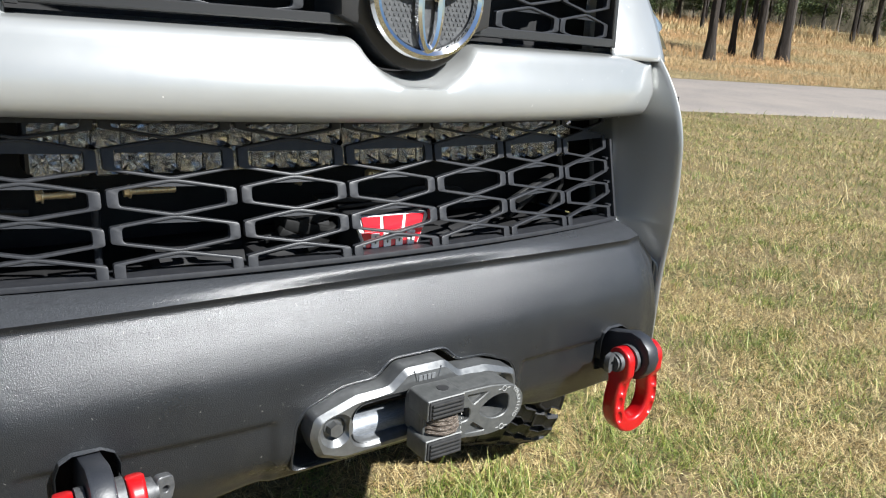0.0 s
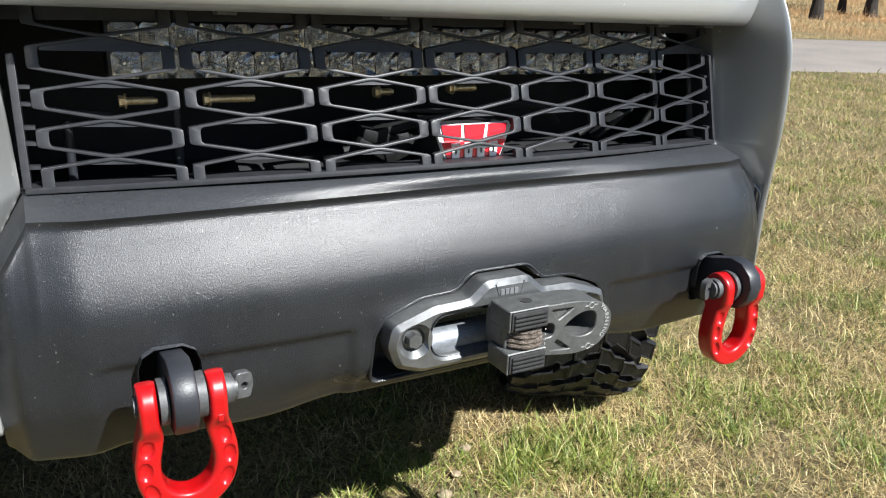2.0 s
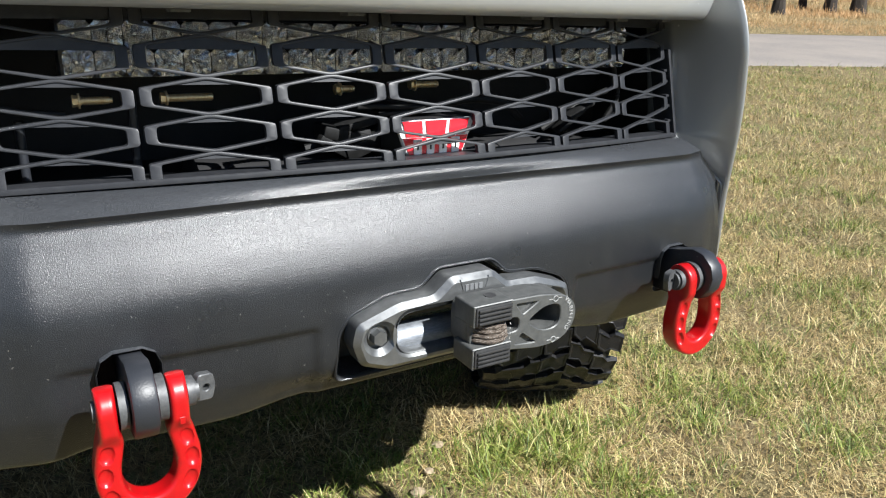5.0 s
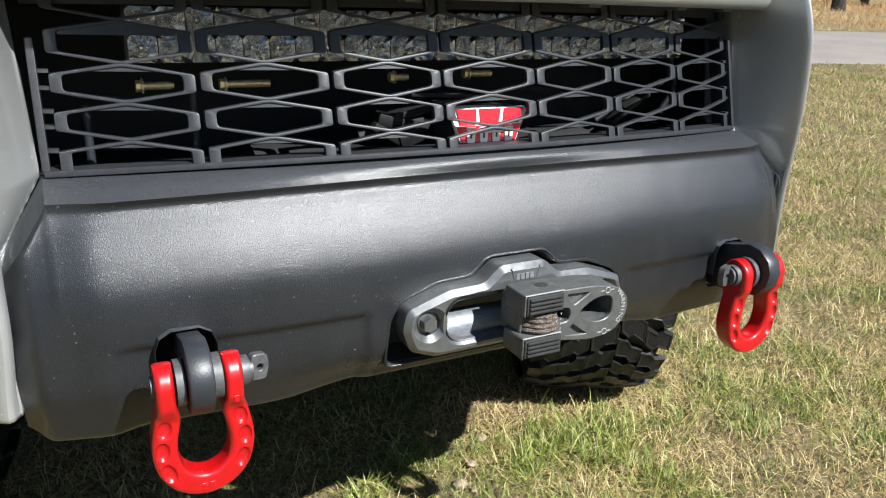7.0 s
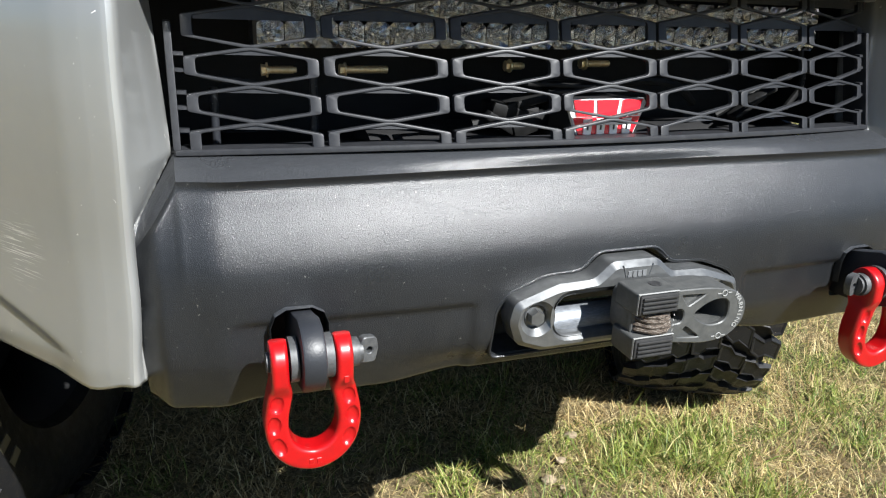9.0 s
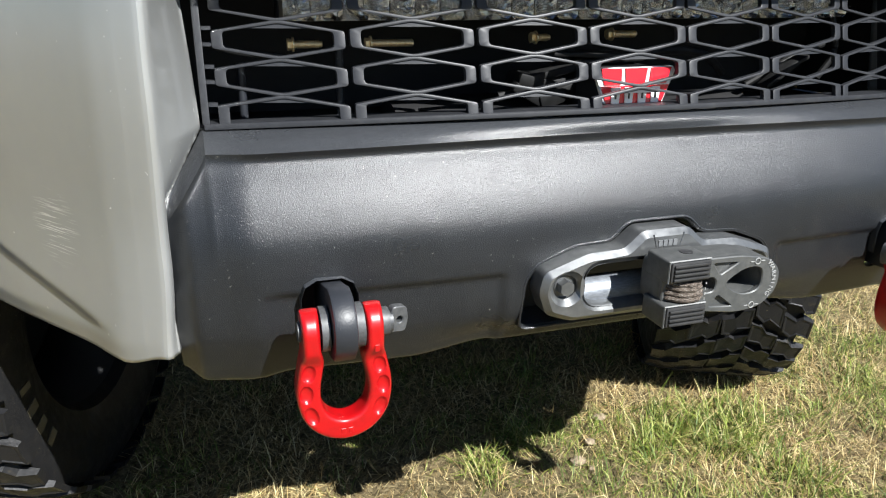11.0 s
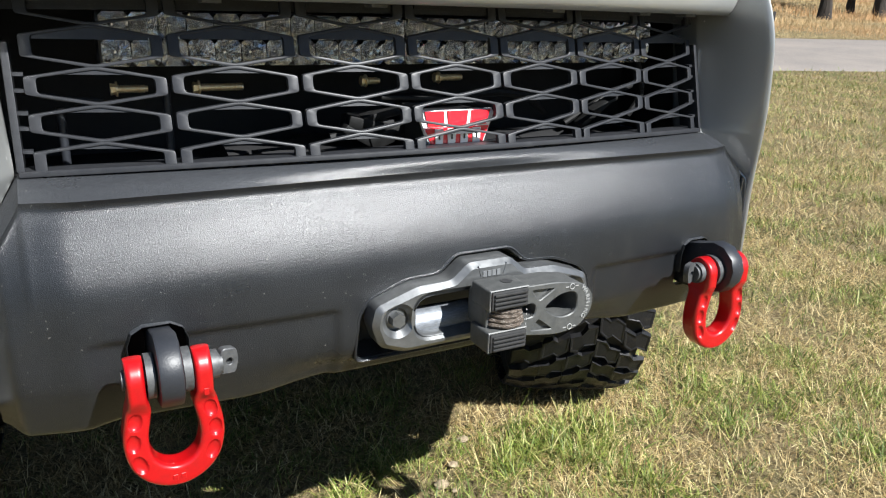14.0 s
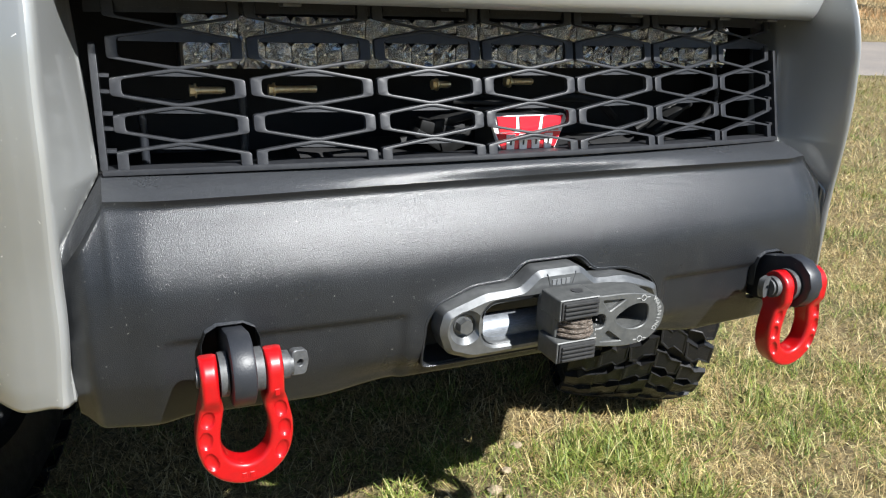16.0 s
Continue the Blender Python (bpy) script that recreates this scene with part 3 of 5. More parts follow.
# light bar
bm = bmesh.new()
box(bm, (-0.408, 0.239, 0.928), (0.408, 0.286, 0.992), 0.004)
light_bar = part("light_bar", bm, "satin", car, "clear lens light bar behind the grille")
for row in range(2):
    for i in range(26):
        bm = bmesh.new()
        cx, cz = -0.39 + 0.0312 * i, 0.945 + 0.030 * row
        rings = []
        turn = 0.7 * i + 1.9 * row
        for q, (r, d, sq) in enumerate(((0.0016, 0.231, 0.0), (0.0060, 0.226, 0.0), (0.0105, 0.220, 0.0), (0.0152, 0.2125, 1.0))):
            row_v = []
            for a in range(20):
                ang = a * math.pi / 10
                c, sn = math.cos(ang), math.sin(ang)
                k = 1 / max(abs(c), abs(sn)) * sq + (1 - sq)
                wave_r = 1 + (0.0 if sq else 0.13 * math.sin(5 * ang + turn + 1.1 * q))
                row_v.append(bm.verts.new((cx + r * c * k * wave_r, d + (0.0014 if (a + q) % 2 else 0.0) * (1 - sq), cz + r * sn * k * wave_r * 0.97)))
            rings.append(row_v)
        for a, c in zip(rings, rings[1:]):
            for k in range(20):
                bm.faces.new((a[k], a[(k + 1) % 20], c[(k + 1) % 20], c[k]))
        bm.faces.new(rings[0])
        part("reflector", bm, "reflector", light_bar, angle=0)
bm = bmesh.new()
box(bm, (-0.406, 0.206, 0.930), (0.406, 0.2095, 0.990), 0.001)
lens = part("lens", bm, "glass", light_bar)
lens.visible_shadow = False

# yellow bolts, hoses and brackets
for x, z, ln in ((-0.375, 0.901, 0.036), (-0.270, 0.901, 0.056), (-0.063, 0.905, 0.022), (0.060, 0.908, 0.040)):
    bm = bmesh.new()
    tube(bm, (x - ln / 2, 0.25, z), (x + ln / 2, 0.25, z), 0.0036, segs=12)
    for k in range(int(ln / 0.0028)):
        xx = x - ln / 2 + 0.0028 * k
        tube(bm, (xx, 0.25, z), (xx + 0.0014, 0.25, z), 0.0048, segs=12)
    tube(bm, (x - ln / 2 - 0.006, 0.25, z), (x - ln / 2, 0.25, z), 0.0072, 0.0062, segs=6)
    tube(bm, (x - ln / 2, 0.25, z), (x - ln / 2 + 0.002, 0.25, z), 0.0088, segs=16)
    part("bracket_bolt", bm, "brass", car, "yellow zinc plated bolt")
for x, z0, z1 in ((-0.335, 0.80, 0.905), (-0.455, 0.80, 0.88)):
    bm = bmesh.new()
    tube(bm, (x, 0.26, z0), (x, 0.26, z1), 0.005, segs=12)
    part("stay_rod", bm, "lug", car)
for pts, r in (([(0.02, 0.24, 0.845), (0.09, 0.22, 0.885), (0.18, 0.23, 0.88), (0.24, 0.26, 0.85)], 0.006),
               ([(-0.14, 0.21, 0.835), (-0.06, 0.20, 0.85), (0.0, 0.21, 0.845)], 0.007),
               ([(0.26, 0.23, 0.835), (0.33, 0.22, 0.875), (0.40, 0.24, 0.89)], 0.005),
               ([(0.40, 0.24, 0.84), (0.42, 0.235, 0.88), (0.41, 0.24, 0.93)], 0.005),
               ([(-0.49, 0.21, 0.905), (-0.45, 0.215, 0.895), (-0.41, 0.22, 0.89)], 0.004)):
    path = spline(pts, 24)
    bm = bmesh.new()
    rings = []
    for i, p in enumerate(path):
        d = Vector(path[min(i + 1, 23)] - path[max(i - 1, 0)]).normalized()
        q = d.to_track_quat("Z", "Y").to_matrix()
        rings.append([bm.verts.new(Vector(p) + q @ Vector((r * math.cos(k * math.pi / 4), r * math.sin(k * math.pi / 4), 0))) for k in range(8)])
    for a, b in zip(rings, rings[1:]):
        for k in range(8):
            bm.faces.new((a[k], a[(k + 1) % 8], b[(k + 1) % 8], b[k]))
    part("hose", bm, "bracket", car)

# winch with its badge
bm = bmesh.new()
tube(bm, (-0.27, 0.27, 0.74), (0.27, 0.27, 0.74), 0.085, segs=32)
box(bm, (-0.16, 0.195, 0.79), (0.16, 0.33, 0.824), 0.008)
box(bm, (-0.11, 0.185, 0.838), (-0.055, 0.26, 0.862), 0.006)
box(bm, (0.065, 0.185, 0.838), (0.095, 0.26, 0.868), 0.006)
box(bm, (-0.046, 0.126, 0.815), (0.056, 0.26, 0.874), 0.006)
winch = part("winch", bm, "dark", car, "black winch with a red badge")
BX, BZ = 0.003, 0.8535
shield = [(-0.058, 0.034), (0.058, 0.034), (0.062, 0.026), (0.044, -0.032), (-0.044, -0.032), (-0.062, 0.026)]
bm = bmesh.new()
prism(bm, [(BX + x * 0.90, BZ + z * 0.72) for x, z in shield], 0.120, 0.126, 0.001)
badge = part("badge", bm, "badge_white", winch, "red and white badge")
for x0, x1 in ((-0.054, -0.023), (-0.017, 0.017), (0.023, 0.054)):
    bm = bmesh.new()
    prism(bm, [(BX + x0 * 0.90, BZ + 0.0232), (BX + x1 * 0.90, BZ + 0.0232), (BX + (x1 * 0.9 - 0.001) * 0.90, BZ + 0.0043), (BX + (x0 * 0.9 + 0.001) * 0.90, BZ + 0.0043)], 0.118, 0.120)
    part("badge_field", bm, "badge_red", winch)
bm = bmesh.new()
prism(bm, [(BX - 0.0475, BZ + 0.0022), (BX + 0.0475, BZ + 0.0022), (BX + 0.0375, BZ - 0.0216), (BX - 0.0375, BZ - 0.0216)], 0.1185, 0.120)
part("badge_field", bm, "badge_red", winch)
for i in range(4):
    bm = bmesh.new()
    x = BX - 0.0275 + 0.0185 * i
    prism(bm, [(x - 0.0062, BZ + 0.0007), (x + 0.0062, BZ + 0.0007), (x + 0.0052, BZ - 0.0187), (x - 0.0052, BZ - 0.0187)], 0.1165, 0.1185)
    bar = part("badge_bar", bm, "badge_white", winch)
    bm = bmesh.new()
    box(bm, (x - 0.0012, 0.1155, BZ - 0.0130), (x + 0.0008, 0.1165, BZ - 0.0029))
    part("badge_bar", bm, "badge_black", winch)


for x, z, w, hh, tilt, mat in ((-0.075, 0.866, 0.030, 0.005, 12, "satin"), (-0.085, 0.850, 0.040, 0.008, -14, "lug"), (-0.065, 0.838, 0.030, 0.010, 20, "lug"), (-0.11, 0.840, 0.022, 0.006, -30, "satin"),
                               (0.075, 0.850, 0.012, 0.014, 8, "lug"), (0.0, 0.880, 0.050, 0.003, 2, "lug"), (-0.03, 0.887, 0.050, 0.003, -3, "satin"), (0.29, 0.852, 0.030, 0.004, 35, "lug"), (0.31, 0.866, 0.026, 0.003, 25, "lug")):
    bm = bmesh.new()
    box(bm, (-w, 0, -hh), (w, 0.02, hh), 0.002)
    bmesh.ops.transform(bm, verts=bm.verts, matrix=Matrix.Translation((x, 0.175 + 0.05 * abs(x), z)) @ Matrix.Rotation(radians(-tilt), 4, "Y") @ Matrix.Rotation(radians(8), 4, "X"))
    part("bracket", bm, "bracket", car)

# ---- silver bodywork
def bar_y(x):
    return 0.055 + 0.35 * x * x


def build_bar():
    """Silver bar between the two grilles, scooped under the emblem."""
    xs = np.linspace(-0.546, 0.546, 151)
    n = 36
    verts = []
    for x in xs:
        y = bar_y(x)
        e = ease(abs(x), 0.515, 0.546)
        top = 1.092 + 0.006 * e
        dx = abs(x)
        scoop = 0.0
        if dx < 0.112:
            scoop = top - (1.150 - math.sqrt(max(0, 0.102 ** 2 - dx * dx))) if dx < 0.102 else 0
            scoop = max(0.0, scoop)
        t = top - scoop
        end = 0.018 * e
        pts = [(y + 0.075, 1.012), (y + 0.020, 1.004), (y + 0.006 + end, 1.008), (y - 0.002 + end * 0.6, 1.022), (y - 0.003, 1.045), (y + 0.004, max(1.046, min(1.07, t - 0.004))), (y + 0.012, t), (y + 0.030, t + 0.007), (y + 0.075, t + 0.014)]
        k = math.sqrt(max(0.03, 1 - (max(0.0, abs(x) - 0.532) / 0.0141) ** 2))
        verts += [(x, y + 0.034 + (yy - y - 0.034) * k, 1.052 + (zz - 1.052) * k) for yy, zz in spline(pts, n)]
    caps = [tuple(range(n)), tuple(range((len(xs) - 1) * n, len(xs) * n))]
    return shell("fascia_bar", verts, grid_faces(len(xs), n) + caps, "paint", car, "silver painted bar under the emblem")


fascia = build_bar()
for x in (-0.30, -0.12, 0.13, 0.30, 0.42):
    bm = bmesh.new()
    box(bm, (x - 0.010, bar_y(x) + 0.026, 1.0005), (x + 0.010, bar_y(x) + 0.05, 1.006), 0.001)
    part("clip", bm, "steel", fascia)


def build_tusk(s):
    """Corner panel beside the grille: inner face, sharp ridge, narrow front face and a flank that runs back to the wheel."""
    rows = []
    zs = np.concatenate([np.linspace(0.562, 0.74, 40), np.linspace(0.744, 0.83, 30), np.linspace(0.838, 1.22, 60)])
    for z in zs:
        back = 2.6 * max(0.0, z - 0.95) ** 1.9
        u = min(1.0, max(0.0, (z - 0.748) / 0.071))
        ix = 0.556 - 0.045 * u + 0.060 * max(0.0, z - 0.82)
        iy = 0.116 + 0.069 * u + 0.22 * max(0.0, z - 0.82)
        rx = 0.5575 - 0.0055 * ease(z, 0.70, 0.88) - 0.003 * ease(z, 0.88, 1.0) + 0.007 * (1 - ease(z, 0.56, 0.70)) + 0.020 * max(0.0, z - 1.0)
        ry = 0.0975 - 0.0125 * ease(z, 0.70, 0.87) + 0.004 * ease(z, 0.87, 1.0) + 0.006 * (1 - ease(z, 0.56, 0.70)) + back
        ix = min(ix, rx - 0.003)
        tuck = 0.008 * (1 - ease(z, 0.560, 0.590))
        path = [(ix, iy + 0.06), (ix, iy + 0.004), (ix + 0.002, iy - 0.002), (ix + (rx - ix) * 0.5, iy + (ry - iy) * 0.55), (rx - 0.004, ry + 0.006), (rx - 0.001, ry + 0.001), (rx + 0.003, ry + 0.0012)]
        path += [(rx + 0.024, ry + 0.0175 + 0.3 * tuck), (rx + 0.046, ry + 0.038 + 0.5 * tuck), (rx + 0.056, ry + 0.0495 + 0.6 * tuck), (rx + 0.10, ry + 0.104 + 0.8 * tuck), (rx + 0.20, ry + 0.232 - back * 0.3 + tuck), (rx + 0.29, ry + 0.360 - back * 0.6 + tuck), (0.915, 0.56), (0.94, 0.70)]
        row = []
        inner, flank = spline(path[:5], 26), spline(path[7:], 62)
        line = np.vstack([inner[:-1], spline(path[4:8], 24)[:-1], flank])
        for x, y in line:
            # crease that runs up and back over the lower corner; below it the panel tucks under
            zc = 0.612 + 0.42 * (x - 0.66)
            c = 0.010 * (1 - ease(z, zc - 0.012, zc + 0.006)) * ease(x, 0.615, 0.66)
            row.append((s * x, y + c, z + 0.018 * (1 - ease(x, 0.565, 0.615)) * (1 - ease(z, 0.562, 0.66))))
        rows.append(row)
    verts = [v for r in rows for v in r]
    ob = shell("corner_panel", verts, grid_faces(len(rows), len(rows[0])), "paint", car, "scratched silver bumper corner beside the grille", angle=28)
    sol = ob.modifiers.new("thick", "SOLIDIFY")
    sol.thickness, sol.offset = 0.004, -1 if s > 0 else 1
    return ob


tusks = {s: build_tusk(s) for s in (-1, 1)}
for s in (-1, 1):
    # rolled edge along the bumper's end
    bm = bmesh.new()
    line = spline([(s * 0.5105, 0.184, 0.822), (s * 0.5150, 0.178, 0.811), (s * 0.5350, 0.147, 0.779), (s * 0.5535, 0.114, 0.748), (s * 0.5560, 0.108, 0.735), (s * 0.5570, 0.107, 0.700)], 30)
    rings = []
    for i, p in enumerate(line):
        d = Vector(line[min(i + 1, 29)] - line[max(i - 1, 0)]).normalized()
        q = d.to_track_quat("Z", "Y").to_matrix()
        rings.append([bm.verts.new(Vector(p) + q @ Vector((0.0020 * math.cos(k * math.pi / 4), 0.0020 * math.sin(k * math.pi / 4), 0))) for k in range(8)])
    for a, b in zip(rings, rings[1:]):
        for k in range(8):
            bm.faces.new((a[k], a[(k + 1) % 8], b[(k + 1) % 8], b[k]))
    bm.faces.new(rings[0])
    bm.faces.new(list(reversed(rings[-1])))
    part("rolled_edge", bm, "paint", tusks[s])
# short bare scratches on the front face
for x, z, ln, tilt in ((0.5620, 0.967, 0.010, -25), (0.5640, 0.962, 0.006, -40), (0.5810, 0.882, 0.008, 12), (0.5850, 0.824, 0.010, 80), (0.5880, 0.823, 0.012, 84), (0.5910, 0.821, 0.009, 76), (0.5780, 0.835, 0.005, -30), (0.5700, 0.790, 0.008, -35), (0.5660, 0.730, 0.006, -50)):
    bm = bmesh.new()
    box(bm, (-ln / 2, -0.0004, -0.0005), (ln / 2, 0.0004, 0.0005))
    bmesh.ops.transform(bm, verts=bm.verts, matrix=Matrix.Translation((-x, 0.0850 + 0.82 * (x - 0.552) + (0.004 if z < 0.8 else 0.0), z)) @ Matrix.Rotation(radians(-39), 4, "Z") @ Matrix.Rotation(radians(tilt), 4, "Y"))
    part("scratch", bm, "scratch", tusks[-1], angle=0)

for s in (-1,):
    bm = bmesh.new()
    tube(bm, (s * 0.5885, 0.1150, 0.949), (s * 0.5860, 0.1200, 0.949), 0.0032, segs=16)
    part("plug", bm, "satin", tusks[s])
    bm = bmesh.new()
    rows = []
    for r, d in ((1.0, 0.004), (0.97, -0.004), (0.90, -0.006), (0.84, 0.006), (0.0, 0.012)):
        ringv = []
        for k in range(28):
            a = 2 * math.pi * k / 28
            x, z = 0.737 + 0.040 * r * math.cos(a), 0.848 + 0.050 * r * math.sin(a)
            ringv.append(bm.verts.new((s * x, 0.300 + 1.28 * (x - 0.737) + d - 0.002, z)))
        rows.append(ringv)
    for a, c in zip(rows, rows[1:]):
        for k in range(28):
            bm.faces.new((a[k], a[(k + 1) % 28], c[(k + 1) % 28], c[k]))
    bmesh.ops.remove_doubles(bm, verts=bm.verts, dist=1e-6)
    part("fog_lamp", bm, "satin", car, "black round fog lamp surround")

# upper grille, emblem and surround
bm = bmesh.new()
for i in range(33):
    x0, x1 = -0.4125 + 0.025 * i, -0.4125 + 0.025 * (i + 1)
    strip(bm, [(x0, 1.118), (x1, 1.118)], 0.012, 0.03, 0.07, False, 0.1, bar_y)
    strip(bm, [(x0, 1.27), (x1, 1.27)], 0.016, 0.06, 0.09, False, 0.1, bar_y)
for s in (-1, 1):
    strip(bm, [(s * 0.415, 1.11), (s * 0.408, 1.20), (s * 0.38, 1.28)], 0.012, 0.03, 0.07, False, 0.1, bar_y)
upper = part("upper_grille", bm, "satin", car, "black plastic honeycomb upper grille")
for cz in (1.136, 1.178, 1.220):
    for c in range(6):
        cx = (c - 2.5) * 0.135
        if abs(cx) > 0.09:
            grille_cell(upper, cx, cz, 0.0660, 0.0200, 0.0090, lambda x: bar_y(x) + 0.05, lean=0.0)
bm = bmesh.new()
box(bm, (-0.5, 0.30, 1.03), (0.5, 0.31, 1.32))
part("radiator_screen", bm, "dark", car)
bm = bmesh.new()
prism(bm, [(-0.105, 1.122), *[(0.086 * math.sin(a), 1.150 - 0.086 * math.cos(a)) for a in np.linspace(-1.1, 1.1, 17)], (0.105, 1.122), (0.11, 1.25), (-0.11, 1.25)], 0.072, 0.14, 0.006)
emblem = part("emblem_surround", bm, "satin", car, "black surround with a round chrome emblem")


def ring(bm, cx, cz, rx, rz, w, y, depth, n=48):
    rows = []
    for i in range(n):
        a = 2 * math.pi * i / n
        row = []
        for k in range(8):
            b = 2 * math.pi * k / 8
            row.append(bm.verts.new((cx + (rx + w * math.cos(b)) * math.cos(a), y + depth * math.sin(b), cz + (rz + w * math.cos(b)) * math.sin(a))))
        rows.append(row)
    for i in range(n):
        a, b = rows[i], rows[(i + 1) % n]
        for k in range(8):
            bm.faces.new((a[k], a[(k + 1) % 8], b[(k + 1) % 8], b[k]))


bm = bmesh.new()
ring(bm, 0, 1.150, 0.072, 0.066, 0.0065, 0.058, 0.008)
part("emblem_ring", bm, "chrome", emblem)
bm = bmesh.new()
prism(bm, circle(0, 1.150, 0.074, 40, 0.068), 0.062, 0.074)
part("emblem_back", bm, "satin", emblem)
bm = bmesh.new()
prism(bm, circle(0, 1.150, 0.064, 40, 0.058), 0.0605, 0.0625)
for i in range(-9, 10):
    for j in range(-9, 10):
        x, z = i * 0.0062 + (j % 2) * 0.0031, 1.150 + j * 0.0056
        if abs(x) > 0.021 and (x / 0.062) ** 2 + ((z - 1.150) / 0.056) ** 2 < 1:
            tube(bm, (x, 0.0625, z), (x, 0.0595, z), 0.0026, 0.0018, segs=6)
part("emblem_mesh", bm, "steel", emblem)
bm = bmesh.new()
ring(bm, 0, 1.141, 0.014, 0.050, 0.006, 0.055, 0.006, 40)
part("emblem_bar", bm, "chrome", emblem)
bm = bmesh.new()
ring(bm, 0, 1.173, 0.048, 0.022, 0.006, 0.054, 0.006, 40)
part("emblem_bar", bm, "chrome", emblem)

for s in (-1, 1):
    rows = []
    for z in np.linspace(1.093, 1.30, 24):
        for k in np.linspace(0, 1, 14):
            x = 0.420 - 0.030 * ease(z, 1.20, 1.30) + 0.15 * k
            rows.append((s * x, 0.150 + 0.020 * k + 0.45 * max(0.0, z - 1.09) + 1.6 * max(0.0, z - 1.13) ** 2 - 0.010 * math.sin(k * math.pi), z))
    cheek = shell("grille_cheek", rows, grid_faces(24, 14), "paint", car, "silver panel between grille and headlamp")
    sol = cheek.modifiers.new("thick", "SOLIDIFY")
    sol.thickness, sol.offset = 0.005, 1 if s > 0 else -1

# headlamps
for s in (-1, 1):
    rows = []
    for z in np.linspace(1.135, 1.27, 10):
        for k in np.linspace(0, 1, 16):
            x = 0.60 + 0.27 * k
            y = 0.13 + 2.6 * (z - 0.95) ** 1.9 + 0.55 * k ** 2.0 - 0.012 * math.sin(k * math.pi)
            rows.append((s * x, y, z + 0.10 * k))
    lamp = shell("headlamp", rows, grid_faces(10, 16), "lamp_glass", car, "headlamp with the sky's blue painted into its cover")
    sol = lamp.modifiers.new("thick", "SOLIDIFY")
    sol.thickness = 0.004
    shell("lamp_reflector", [(x, y + 0.05, z) for x, y, z in rows], grid_faces(10, 16), "reflector", lamp)

# bonnet, wings and underside that close the vehicle
rows = []
for y in np.linspace(0.18, 1.5, 30):
    for x in np.linspace(-0.9, 0.9, 37):
        z = 1.22 + 0.12 * ease(y, 0.15, 0.5) + 0.05 * (y - 0.2) - 0.10 * abs(x / 0.9) ** 4
        rows.append((x, y + 0.25 * (x / 0.9) ** 2, z))
shell("bonnet", rows, grid_faces(30, 37), "paint", car)
for s in (-1, 1):
    rows = []
    for y in np.linspace(0.55, 1.6, 40):
        z0 = 0.43 + math.sqrt(max(0.0, 0.25 - (y - 0.97) ** 2)) if abs(y - 0.97) < 0.50 else 0.55
        for k in np.linspace(0, 1, 12):
            rows.append((s * (0.935 + 0.015 * math.sin(k * 3.1)), y, z0 + (1.24 - z0) * k))
    shell("wing", rows, grid_faces(40, 12), "paint", car)
bm = bmesh.new()
box(bm, (-0.50, 0.45, 0.44), (0.50, 1.7, 0.78), 0.03)
box(bm, (-0.44, 0.10, 0.60), (-0.34, 0.5, 0.70), 0.01)
box(bm, (0.34, 0.10, 0.60), (0.44, 0.5, 0.70), 0.01)
tube(bm, (-0.82, 0.975, 0.36), (0.82, 0.975, 0.36), 0.04)
part("chassis", bm, "dark", car)
for s in (-1, 1):
    bm = bmesh.new()
    box(bm, (s * 0.72 - 0.21, 0.40, 1.0), (s * 0.72 + 0.21, 1.50, 1.02))
    part("wheel_housing", bm, "dark", car)

# plain body behind, which closes the vehicle
def hull(name, secs, mat):
    verts = []
    n = 28
    for y, w, z0, z1 in secs:
        for k in range(n):
            a = 2 * math.pi * k / n
            c, s = math.cos(a), math.sin(a)
            verts.append((w * math.copysign(abs(c) ** 0.22, c), y, (z0 + z1) / 2 + (z1 - z0) / 2 * math.copysign(abs(s) ** 0.22, s)))
    faces = grid_faces(len(secs), n)
    faces += [(i * n + n - 1, i * n, (i + 1) * n, (i + 1) * n + n - 1) for i in range(len(secs) - 1)]
    faces += [tuple(range(n)), tuple(range((len(secs) - 1) * n, len(secs) * n))]
    return shell(name, verts, faces, mat, car)


hull("rear_body", [(1.50, 0.90, 0.48, 1.26), (1.56, 0.93, 0.47, 1.30), (3.2, 0.95, 0.47, 1.30), (4.45, 0.93, 0.55, 1.28), (4.52, 0.88, 0.60, 1.22)], "paint")
hull("cabin", [(1.75, 0.78, 1.25, 1.34), (2.30, 0.72, 1.25, 1.84), (3.6, 0.71, 1.25, 1.86), (4.35, 0.72, 1.25, 1.80), (4.48, 0.76, 1.25, 1.40)], "satin")


